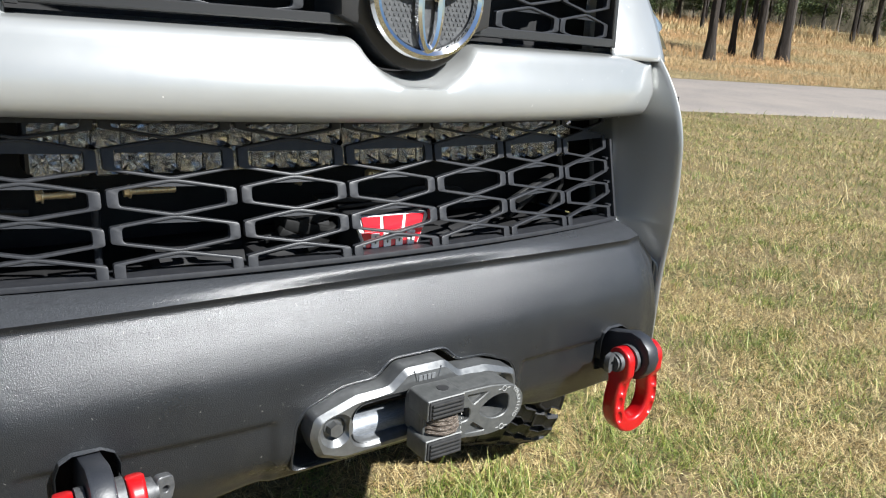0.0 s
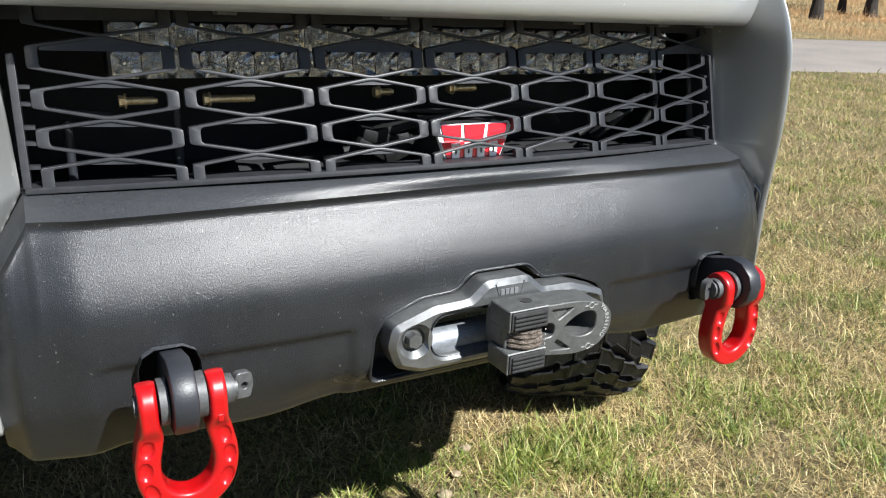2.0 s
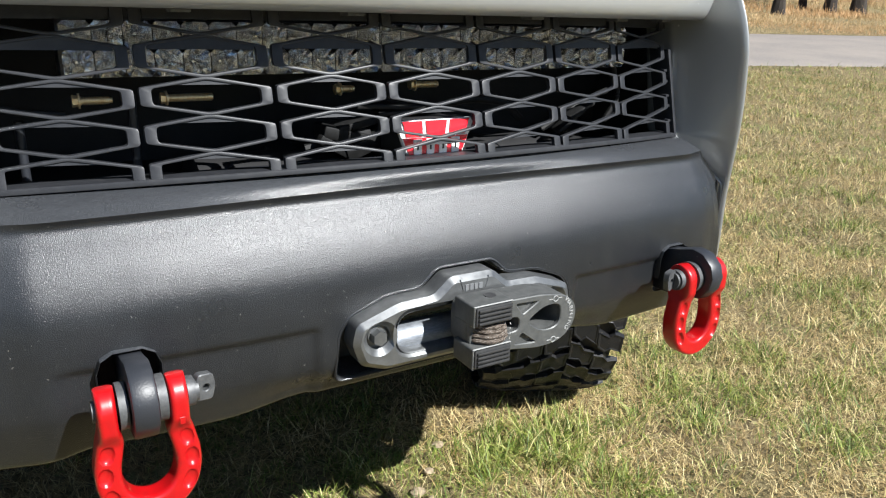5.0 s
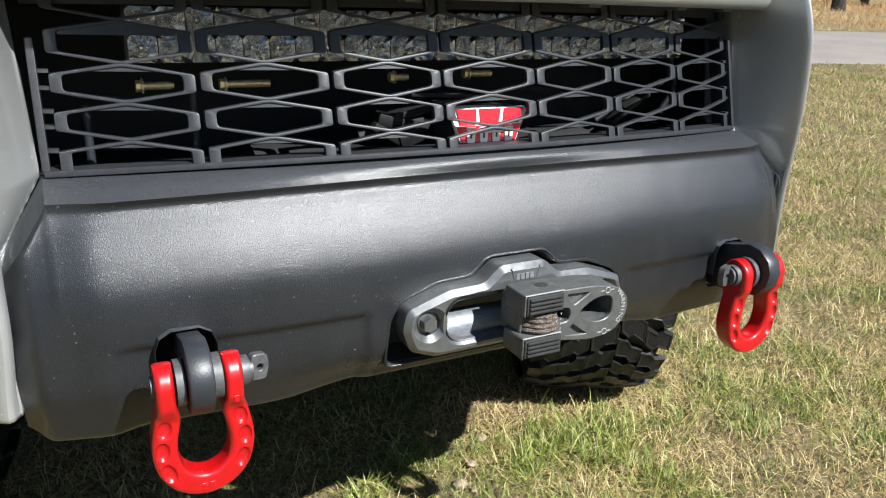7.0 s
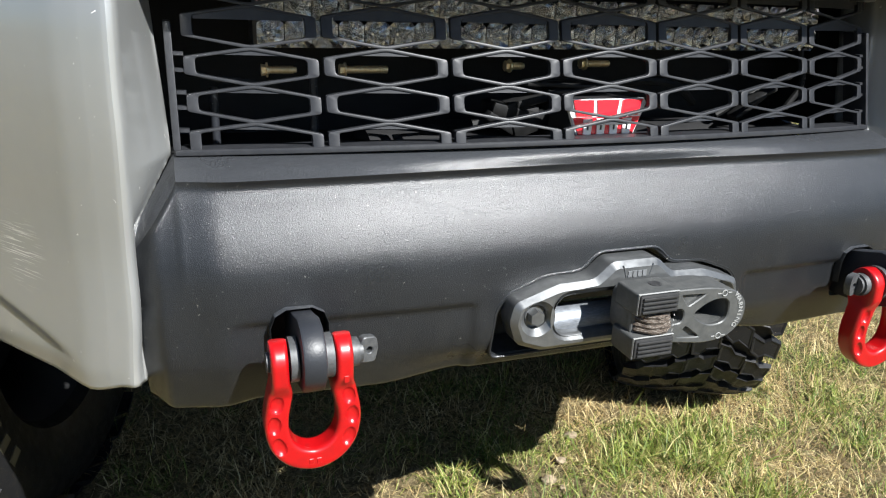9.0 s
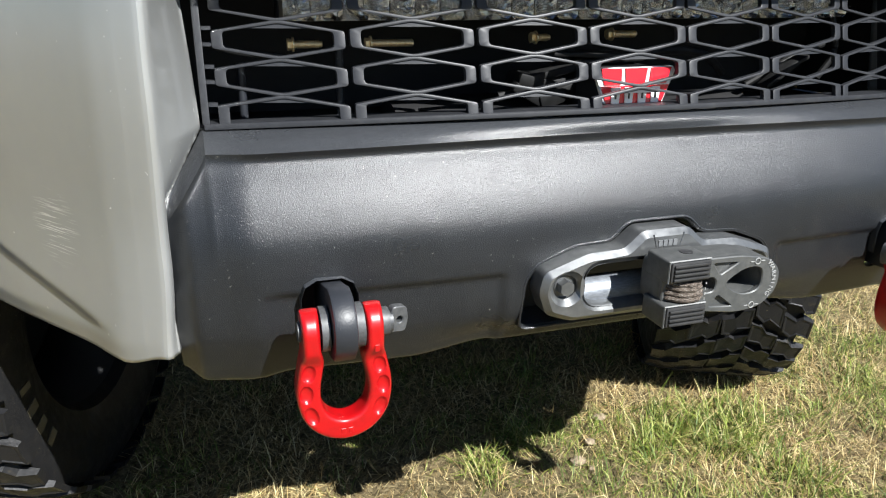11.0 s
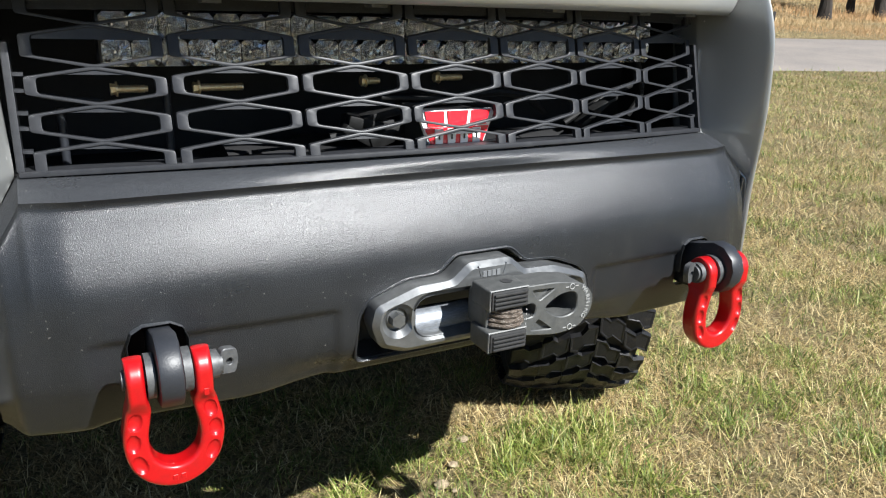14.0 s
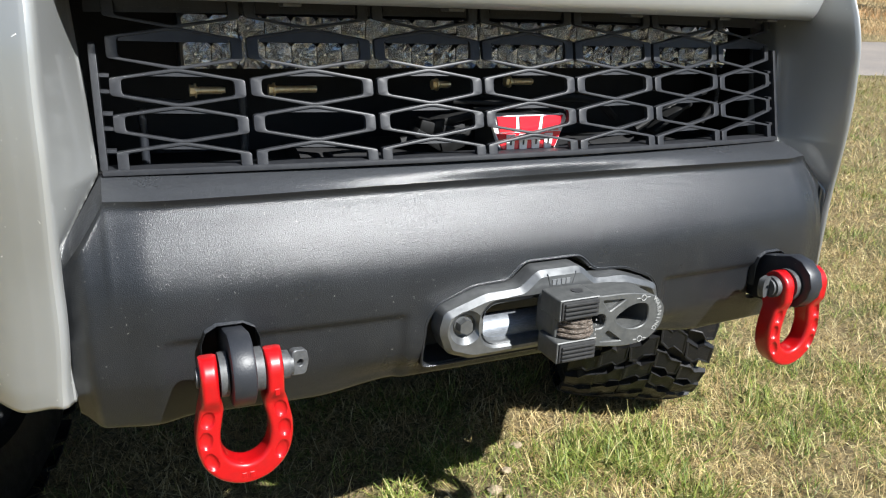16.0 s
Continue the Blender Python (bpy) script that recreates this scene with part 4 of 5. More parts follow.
# wheels
def build_wheel(s, cx, cy, steer):
    R = 0.412
    base = Matrix.Translation((cx, cy, (R - 0.006) * 1.05 - 0.08)) @ Matrix.Rotation(steer, 4, "Z") @ Matrix.Scale(1.05, 4)
    prof = [(0.232, -0.110), (0.245, -0.135), (0.30, -0.158), (0.345, -0.160), (0.382, -0.148), (0.394, -0.125), (0.397, 0.0), (0.394, 0.125), (0.382, 0.148), (0.345, 0.160), (0.30, 0.158), (0.245, 0.135), (0.232, 0.110)]
    n = 72
    verts = []
    for i in range(n):
        a = 2 * math.pi * i / n
        verts += [base @ Vector((w, r * math.cos(a), r * math.sin(a))) for r, w in prof]
    wheel = shell("wheel", verts, grid_faces(n, len(prof), True), "tyre", car, "muddy all terrain tyre on the grass")
    rnd = random.Random(4)
    # staggered tread blocks, in rows across
    cols = 33
    kinds = [(-0.134, 0.0355, 0.0), (-0.066, 0.0325, 0.5), (0.0, 0.0325, 0.12), (0.066, 0.0325, 0.62), (0.134, 0.0355, 0.24)]
    for i in range(cols):
        for w0, hw, ph in kinds:
            a0 = 2 * math.pi * (i + ph + rnd.uniform(-0.06, 0.06)) / cols
            da = 2 * math.pi / cols * (0.41 if abs(w0) > 0.1 else 0.42)
            bm = bmesh.new()
            ins, outs = [], []
            skew = 0.022 * (1 if w0 > 0 else -1)
            q = 1 if (i + int(abs(w0) * 50)) % 2 else -1
            shape = [(-hw, -da), (-hw * 0.25, -da * 1.15), (hw * 0.15, -da * 0.65), (hw, -da * 0.85), (hw * rnd.uniform(0.85, 1), da * 0.8), (hw * 0.3, da * 1.15), (-hw * 0.1, da * 0.6), (-hw, da * rnd.uniform(0.8, 1.0))]
            if q < 0:
                shape = [(-p, d) for p, d in reversed(shape)]
            for dw, d in shape:
                w = w0 + dw
                a = a0 + d + skew * dw / hw * 2
                top = R - 0.012 * (abs(w) / 0.165) ** 4
                w2 = w * 0.985
                ins.append(bm.verts.new(base @ Vector((w, 0.388 * math.cos(a), 0.388 * math.sin(a)))))
                outs.append(bm.verts.new(base @ Vector((w2, top * math.cos(a0 + (a - a0) * 0.9), top * math.sin(a0 + (a - a0) * 0.9)))))
            for k in range(8):
                bm.faces.new((ins[k], ins[(k + 1) % 8], outs[(k + 1) % 8], outs[k]))
            mid = sum((v.co for v in outs), Vector()) / 8
            hub = base @ Vector((w0, 0, 0))
            dish = [bm.verts.new(mid + (v.co - mid) * 0.90) for v in outs]
            low = [bm.verts.new(mid + (v.co - mid) * 0.80 + (hub - mid).normalized() * 0.0014) for v in outs]
            for k in range(8):
                bm.faces.new((outs[k], outs[(k + 1) % 8], dish[(k + 1) % 8], dish[k]))
                bm.faces.new((dish[k], dish[(k + 1) % 8], low[(k + 1) % 8], low[k]))
            bm.faces.new(low)
            part("tread_block", bm, "tyre", wheel, angle=0)
    bm = bmesh.new()
    rp = [(0.235, -0.11), (0.225, -0.09), (0.20, -0.05), (0.20, 0.05), (0.225, 0.09), (0.235, 0.11)]
    vv = [[bm.verts.new(base @ Vector((w, r * math.cos(2 * math.pi * i / 48), r * math.sin(2 * math.pi * i / 48)))) for r, w in rp] for i in range(48)]
    for i in range(48):
        for k in range(5):
            bm.faces.new((vv[i][k], vv[i][k + 1], vv[(i + 1) % 48][k + 1], vv[(i + 1) % 48][k]))
    bm.faces.new([vv[i][2] for i in range(48)])
    part("rim", bm, "satin", wheel)
    # raised bars on the side wall where lettering stands
    for k in range(4):
        a = radians(-172 + 8 * k) if s < 0 else radians(-60 + 7 * k)
        bm = bmesh.new()
        mm = base @ Matrix.Rotation(a, 4, "X") @ Matrix.Translation((0.1585 if s < 0 else -0.1585, 0.322, 0))
        bmesh.ops.create_cube(bm, size=1, matrix=mm @ Matrix.Diagonal((0.004, 0.030, 0.020 if k else 0.013, 1)))
        part("sidewall_bar", bm, "letter", wheel, angle=0)
    return wheel


STEER = radians(-27)
build_wheel(1, 0.845, 0.975, STEER)
build_wheel(-1, -0.905, 0.990, radians(-18))
for s in (-1, 1):
    n = 48
    prof = [(0.23, -0.12), (0.32, -0.16), (0.39, -0.14), (0.412, 0.0), (0.39, 0.14), (0.32, 0.16), (0.23, 0.12), (0.05, 0.08)]
    shell("rear_wheel", [(s * (0.78 + w), 3.66 + r * math.cos(2 * math.pi * i / n), 0.330 + r * math.sin(2 * math.pi * i / n)) for i in range(n) for r, w in prof], grid_faces(n, len(prof), True), "tyre", car)

# ---------------------------------------------------------------- fairlead
half = [(0.150, 0.612), (0.160, 0.640), (0.154, 0.664), (0.100, 0.682), (0.054, 0.683), (0.031, 0.703)]
outline = [(x, z) for x, z in half] + [(-x, z) for x, z in reversed(half)] + [(-0.118, 0.600), (0.118, 0.600)]
fair = thing("fairlead", (0, 0.03, 0.60), "grey anodised aluminium hawse fairlead in the bumper recess", "fairlead")
slot_hole = rounded([(-0.104, 0.618), (0.104, 0.618), (0.104, 0.668), (-0.104, 0.668)], 0.024, 6)
bm = bmesh.new()
prism(bm, rounded(outline, 0.007, 4), 0.014, 0.048, 0.0070, 1, holes=[slot_hole, circle(-0.127, 0.644, 0.0150, 28), circle(0.127, 0.644, 0.0150, 28)])
body = part("plate", bm, "alloy", fair, angle=24)
rows = []
k = len(slot_hole)
for i in range(k):
    x, z = slot_hole[i]
    a, b = Vector(slot_hole[i - 1]), Vector(slot_hole[(i + 1) % k])
    d = (b - a).normalized()
    nx_, nz_ = -d.y, d.x
    for t in np.linspace(0, math.pi / 2, 8):
        o = 0.002 - 0.006 * math.sin(t)
        rows.append((x - nx_ * o, 0.016 + 0.05 * (1 - math.cos(t)), z - nz_ * o))
bm = bmesh.new()
tube(bm, (-0.099, 0.046, 0.624), (0.099, 0.046, 0.624), 0.0195, segs=40)
part("lower_lip", bm, "polished", body, "bright worn lower lip")
shell("throat", rows, grid_faces(k, 8, True), "alloy", body)
for s in (-1, 1):
    bm = bmesh.new()
    tube(bm, (s * 0.127, 0.030, 0.644), (s * 0.127, 0.027, 0.644), 0.0160, segs=32)
    part("bolt_seat", bm, "alloy", body)
    bm = bmesh.new()
    tube(bm, (s * 0.127, 0.027, 0.644), (s * 0.127, 0.025, 0.644), 0.0118, segs=28)
    tube(bm, (s * 0.127, 0.025, 0.644), (s * 0.127, 0.0145, 0.644), 0.0098, 0.0092, segs=6)
    part("bolt", bm, "alloy", fair, "hexagon bolt head")
for x0, z0, x1, z1 in ((-0.020, 0.699, -0.0155, 0.684), (0.021, 0.699, 0.0165, 0.684)):
    bm = bmesh.new()
    strip(bm, [(x0, z0), (x1, z1)], 0.0008, 0.0130, 0.0150)
    part("engraved_line", bm, "engraving", body, angle=0)
for i in range(4):
    bm = bmesh.new()
    box(bm, (-0.0130 + 0.0066 * i, 0.0130, 0.6840), (-0.0078 + 0.0066 * i, 0.0150, 0.6915))
    part("engraved_bar", bm, "engraving", body, angle=0)

# ---------------------------------------------------------------- rope link
link = thing("winch_link", (0.03, -0.02, 0.60), "dark grey forged winch rope link with ribbed rubber pads", "winch link")
bodyline = [(-0.036, 0.626), (0.070, 0.609), (0.104, 0.613), (0.124, 0.632), (0.126, 0.656), (0.108, 0.674), (0.070, 0.681), (-0.036, 0.683)]
eye_hole = rounded([(0.046, 0.648), (0.074, 0.631), (0.100, 0.635), (0.100, 0.664), (0.074, 0.665)], 0.013, 4)
slot = rounded([(0.008, 0.640), (0.036, 0.640), (0.036, 0.658), (0.008, 0.658)], 0.008, 3)
pockets = [rounded([(0.030, 0.675), (0.064, 0.673), (0.041, 0.660)], 0.0025, 2), rounded([(0.030, 0.622), (0.041, 0.635), (0.062, 0.619)], 0.0025, 2)]
bm = bmesh.new()
prism(bm, rounded(bodyline, 0.016, 5), -0.028, 0.008, 0.003, 2, holes=[eye_hole, slot])
prism(bm, rounded(bodyline, 0.016, 5), -0.034, -0.0282, 0.0012, 1, holes=[eye_hole, slot, *pockets])
lbody = part("link_body", bm, "link", link)
for z0, z1 in ((0.6640, 0.6905), (0.6105, 0.6375)):
    bm = bmesh.new()
    prism(bm, rounded([(-0.041, z0), (0.014, z0), (0.014, z1), (-0.041, z1)], 0.003, 3), -0.049, -0.008, 0.002, 2)
    jaw = part("jaw", bm, "link", link)
    bm = bmesh.new()
    prism(bm, rounded([(-0.0385, z0 + 0.002), (0.0115, z0 + 0.002), (0.0115, z1 - 0.002), (-0.0385, z1 - 0.002)], 0.002, 3), -0.0515, -0.049, 0.0008)
    pad = part("pad", bm, "rubber", link, "ribbed rubber pad")
    bm = bmesh.new()
    strip(bm, [(-0.0400, z0 + 0.0008), (-0.0400, z1 - 0.0008), (0.0128, z1 - 0.0008)], 0.0012, -0.0500, -0.0480)
    part("jaw_edge", bm, "mark", jaw, "pale line along the top and left edges")
    for i in range(4):
        bm = bmesh.new()
        zz = z0 + 0.0036 + 0.0052 * i
        box(bm, (-0.0360, -0.0542, zz), (0.0095, -0.0515, zz + 0.0034), 0.0009)
        part("rib", bm, "rubber", pad)
bm = bmesh.new()
tube(bm, (-0.008, -0.026, 0.637), (-0.008, -0.026, 0.665), 0.016, segs=28)
part("link_pin", bm, "steel", link)
bm = bmesh.new()
tube(bm, (-0.004, -0.026, 0.6900), (-0.004, -0.026, 0.6912), 0.0075, segs=20)
part("pin_cap", bm, "satin", link)
for k, zz in enumerate((0.6420, 0.6475, 0.6535, 0.6590)):
    bm = bmesh.new()
    rows = []
    for i in range(40):
        a = 2 * math.pi * i / 40
        rr = 0.0225 - 0.001 * k
        wob = 0.0008 * math.sin(9 * a + k)
        ringv = [bm.verts.new((-0.008 + (rr + (0.0042 + wob) * math.cos(b)) * math.cos(a), -0.026 + (rr + (0.0042 + wob) * math.cos(b)) * math.sin(a), zz + 0.0034 * math.sin(b))) for b in np.linspace(0, 2 * math.pi, 9)[:-1]]
        rows.append(ringv)
    for i in range(40):
        a, b = rows[i], rows[(i + 1) % 40]
        for j in range(8):
            bm.faces.new((a[j], a[(j + 1) % 8], b[(j + 1) % 8], b[j]))
    part("rope_strand", bm, "rope", link, "rusty rope eye")
# pale lettering along the edge, and small worn marks
def letter_mesh(ch, size):
    cu = bpy.data.curves.new("letter", "FONT")
    cu.body, cu.size, cu.extrude, cu.align_x, cu.align_y = ch, size, 0.0004, "CENTER", "CENTER"
    ob = new("letter", cu)
    dg = bpy.context.evaluated_depsgraph_get()
    me = bpy.data.meshes.new_from_object(ob.evaluated_get(dg))
    bpy.data.objects.remove(ob)
    bpy.data.curves.remove(cu)
    return me


for i, ch in enumerate("WARNING"):
    a = radians(40 - 12.5 * i)
    me = letter_mesh(ch, 0.0088)
    me.transform(Matrix.Translation((0.083 + 0.0335 * math.cos(a), -0.0345, 0.647 + 0.0310 * math.sin(a))) @ Matrix.Rotation(radians(90) - a, 4, "Y") @ Matrix.Rotation(radians(90), 4, "X"))
    place("letter", me, "mark", lbody, angle=0)
for i in range(8):
    bm = bmesh.new()
    box(bm, (0.0215, -0.0345, 0.625 + 0.0066 * i), (0.0230 - 0.0005 * (i % 2), -0.0335, 0.6285 + 0.0062 * i))
    part("marking", bm, "mark", lbody, angle=0)
for zz in (0.672, 0.617):
    bm = bmesh.new()
    ring(bm, 0.090, zz, 0.0036, 0.0036, 0.0006, -0.0345, 0.0006, 16)
    box(bm, (0.080, -0.0348, zz - 0.0005), (0.085, -0.0335, zz + 0.0005))
    box(bm, (0.095, -0.0348, zz - 0.0005), (0.100, -0.0335, zz + 0.0005))
    part("marking", bm, "mark", lbody, angle=0)

# ---------------------------------------------------------------- shackles
def build_shackle():
    s = thing("bow_shackle", (-0.391, 0, 0.642), "glossy red bow shackle hanging from a bumper tow eye", "shackle", "tow shackles")
    # bow: local x across, z down from the pin
    pts = [(-0.0322, 0, 0.0222), (-0.0322, 0, 0.012), (-0.0322, 0, -0.004), (-0.0320, 0, -0.018), (-0.0318, 0, -0.030), (-0.0345, 0, -0.045), (-0.0372, 0, -0.061), (-0.0368, 0, -0.0780), (-0.0312, 0, -0.0955), (-0.0180, 0, -0.1088), (0, 0, -0.1140)]
    pts += [(-x, y, z) for x, y, z in reversed(pts[:-1])]
    n = 260
    path = spline(pts, n)
    # cross-section: a flat bar with rounded corners, as points of the unit square's edge
    sect = []
    for k in range(4):
        ca, sa = math.cos(k * math.pi / 2), math.sin(k * math.pi / 2)
        m_ = 22 if k % 2 else 8
        for j in range(m_):
            sect.append((ca, sa, -1 + 2 * (j + 0.5) / m_))
    verts = []
    seg = len(sect)
    hollows = [(0.0345, -0.043), (0.0385, -0.066), (0.0325, -0.0900)]
    for i, p in enumerate(path):
        d = Vector(path[min(i + 1, n - 1)] - path[max(i - 1, 0)]).normalized()
        side = Vector((0, 1, 0))
        nrm = d.cross(side).normalized()
        lug = ease(p[2], -0.036, -0.016)
        ry = 0.0140 + 0.0085 * lug
        if p[2] > 0:
            ry = math.sqrt(max(0.0225 ** 2 - p[2] ** 2, 0.003 ** 2))
        rx = 0.0122 - 0.0034 * lug
        rad = min(0.0052, ry * 0.8)
        near = min(math.hypot(abs(p[0]) - hx, p[2] - hz) for hx, hz in hollows)
        for ca, sa, f in sect:
            u, w = (ca * rx - sa * f * rx, sa * ry + ca * f * ry)
            # round the corners
            cu, cw = max(-rx + rad, min(rx - rad, u)), max(-ry + rad, min(ry - rad, w))
            dv = Vector((u - cu, w - cw))
            if abs(u) > rx - rad and abs(w) > ry - rad and dv.length > 1e-9:
                dv = dv.normalized() * rad
            u, w = cu + dv.x, cw + dv.y
            # hollows pressed into the front and back, towards the outer rim
            if abs(w) > ry - 0.006:
                e = (near / 0.0098) ** 2 + ((u - 0.0026) / 0.0066) ** 2
                w -= math.copysign(0.0042 * max(0.0, 1 - e) ** 0.42, w)
            verts.append(Vector(p) + nrm * -u + side * w)
    faces = grid_faces(n, seg)
    faces += [(i * seg + seg - 1, i * seg, (i + 1) * seg, (i + 1) * seg + seg - 1) for i in range(n - 1)]
    faces += [tuple(range(seg)), tuple(range((n - 1) * seg, n * seg))]
    bow = shell("bow", verts, faces, "red", s, local=True, angle=38)
    bm = bmesh.new()
    tube(bm, (-0.0440, 0, 0), (0.048, 0, 0), 0.0105, segs=28)
    tube(bm, (0.0415, 0, 0), (0.0490, 0, 0), 0.0155, 0.0150, segs=28)
    tube(bm, (0.0490, 0, 0), (0.0530, 0, 0), 0.0120, segs=28)
    pin = part("pin", bm, "steel", s, "dull zinc plated pin", local=True)
    bm = bmesh.new()
    prism(bm, rounded([(-0.0100, -0.0135), (0.0085, -0.0135), (0.0105, 0.002), (0.0065, 0.0150), (-0.0095, 0.0150), (-0.0115, 0.002)], 0.004, 3), -0.0045, 0.0045, 0.001, 1, holes=[circle(0, 0.0005, 0.0036, 14)])
    bmesh.ops.transform(bm, verts=bm.verts, matrix=Matrix.Translation((0.0595, -0.001, 0.001)) @ Matrix.Rotation(radians(14), 4, "Z") @ Matrix.Rotation(radians(8), 4, "Y"))
    part("pin_tab", bm, "steel", pin, local=True)
    for sx in (-1, 1):
        bm = bmesh.new()
        x0, x1 = sorted((sx * 0.0135, sx * 0.0218))
        tube(bm, (x0, 0, 0), (x1, 0, 0), 0.0232, segs=36)
        part("spacer", bm, "steel", s, "grey spacer washer", local=True)
    for k, (x, z) in enumerate(((0.004, -0.117), (-0.004, -0.117))):
        bm = bmesh.new()
        box(bm, (x - 0.0025, -0.0146, -0.1180), (x + 0.0025, -0.0136, -0.1115), 0.0004, 1)
        part("cast_mark", bm, "red", bow, local=True, angle=0)
    bm = bmesh.new()
    box(bm, (0.0300, -0.0232, -0.0225), (0.0350, -0.0222, -0.0150), 0.0004, 1)
    part("cast_mark", bm, "red", bow, local=True, angle=0)
    return s


shackle = build_shackle()
copy_thing(shackle, Matrix.Translation((0.391, 0, 0.642)) @ Matrix.Rotation(math.pi, 4, "Z"))["label"] = "glossy red bow shackle hanging from the far tow eye"

for s in (-1, 1):
    # tow eye: a thick plate through the bumper
    bm = bmesh.new()
    prof = [(0.30, 0.605), (0.055, 0.600), (0.012, 0.603), (-0.018, 0.612), (-0.033, 0.630), (-0.037, 0.648), (-0.031, 0.666), (-0.014, 0.680), (0.006, 0.683), (0.030, 0.676), (0.055, 0.670), (0.30, 0.668)]
    a = [bm.verts.new((s * 0.391 - 0.0118, y, z)) for y, z in prof]
    b = [bm.verts.new((s * 0.391 + 0.0118, y, z)) for y, z in prof]
    bm.faces.new(a)
    bm.faces.new(list(reversed(b)))
    for i in range(len(prof)):
        j = (i + 1) % len(prof)
        bm.faces.new((a[i], a[j], b[j], b[i]))
    bmesh.ops.recalc_face_normals(bm, faces=bm.faces)
    bmesh.ops.bevel(bm, geom=[e for e in bm.edges if len(e.link_faces) == 2 and abs(e.link_faces[0].normal.dot(e.link_faces[1].normal)) < 0.3], offset=0.003, segments=2, affect="EDGES", profile=0.5)
    part("tow_eye", bm, "lug", car, "dark grey steel tow eye")
    # collar round the slot
    bm = bmesh.new()
    strip(bm, [(s * 0.393 - 0.031, 0.625), (s * 0.393 - 0.031, 0.655), (s * 0.393 - 0.026, 0.668), (s * 0.393 - 0.014, 0.675), (s * 0.393 + 0.014, 0.675), (s * 0.393 + 0.026, 0.668), (s * 0.393 + 0.031, 0.655), (s * 0.393 + 0.031, 0.640)], 0.0012, 0.0470, 0.075)
    part("slot_collar", bm, "coat", bumper)

# ---------------------------------------------------------------- vegetation
def leaf_mesh(name, co, quads, mat, label, category):
    """co: (n, k, 3) points of n small leaves or blades; quads: the faces of one."""
    n, k, _ = co.shape
    me = bpy.data.meshes.new(name)
    me.vertices.add(n * k)
    me.vertices.foreach_set("co", co.reshape(-1).astype(np.float32))
    loops = np.concatenate([np.array(f) for f in quads])
    sizes = np.array([len(f) for f in quads])
    all_loops = (np.arange(n)[:, None] * k + loops[None, :]).reshape(-1)
    starts = (np.arange(n)[:, None] * len(loops) + np.concatenate([[0], np.cumsum(sizes)[:-1]])[None, :]).reshape(-1)
    me.loops.add(len(all_loops))
    me.loops.foreach_set("vertex_index", all_loops.astype(np.int32))
    me.polygons.add(len(starts))
    me.polygons.foreach_set("loop_start", starts.astype(np.int32))
    me.update(calc_edges=True)
    me.validate()
    ob = place(name, me, mat, angle=0)
    if label:
        tagged(ob, label, category, kind="stuff")
    return ob


def wave(x, y, seed, size):
    r = np.random.RandomState(seed)
    out = np.zeros_like(x)
    for o in range(9):
        a, p = r.uniform(0, 2 * np.pi), r.uniform(0, 2 * np.pi)
        f = (2 * np.pi / size) * (1.0 + 0.45 * o) * r.uniform(0.8, 1.2)
        out += np.sin((x * np.cos(a) + y * np.sin(a)) * f + p) / (1 + 0.35 * o)
    return out / 3.0


def ground_height(x, y):
    u = 0.3 * x + 0.954 * y
    u = np.minimum(u, 62)
    d = np.clip((np.hypot(x, np.maximum(0.0, np.abs(y - 2.0) - 2.2)) - 2.0) / 3.5, 0, 1)
    return -0.08 * (1 - d * d * (3 - 2 * d)) + 0.06 * np.maximum(0, u - 4) + 0.05 * np.maximum(0, u - 26)


def blades(rs, x, y, length, width, lean, curl):
    """Curved tapering blades at x, y; lean: radians from upright."""
    n = len(x)
    az = rs.uniform(0, 2 * np.pi, n)
    tw = az + np.pi / 2 + rs.normal(0, 0.5, n)
    base = np.stack([x, y, ground_height(x, y) - 0.004], 1)
    side = np.stack([np.cos(tw), np.sin(tw), rs.normal(0, 0.15, n)], 1) * width[:, None] / 2
    flat = np.stack([np.cos(az), np.sin(az)], 1)

    def at(f):
        a = lean + curl * f
        return base + np.concatenate([flat * (np.sin(a) * length * f)[:, None], (np.cos(a) * length * f)[:, None]], 1)
    p1, p2 = at(0.5), at(1.0)
    p1[:, 2] = np.maximum(p1[:, 2], base[:, 2] + 0.006)
    p2[:, 2] = np.maximum(p2[:, 2], base[:, 2] + 0.006)
    return np.stack([base - side, base + side, p1 + side * 0.85, p1 - side * 0.85, p2], 1)


BLADE = [(0, 1, 2, 3), (3, 2, 4)]


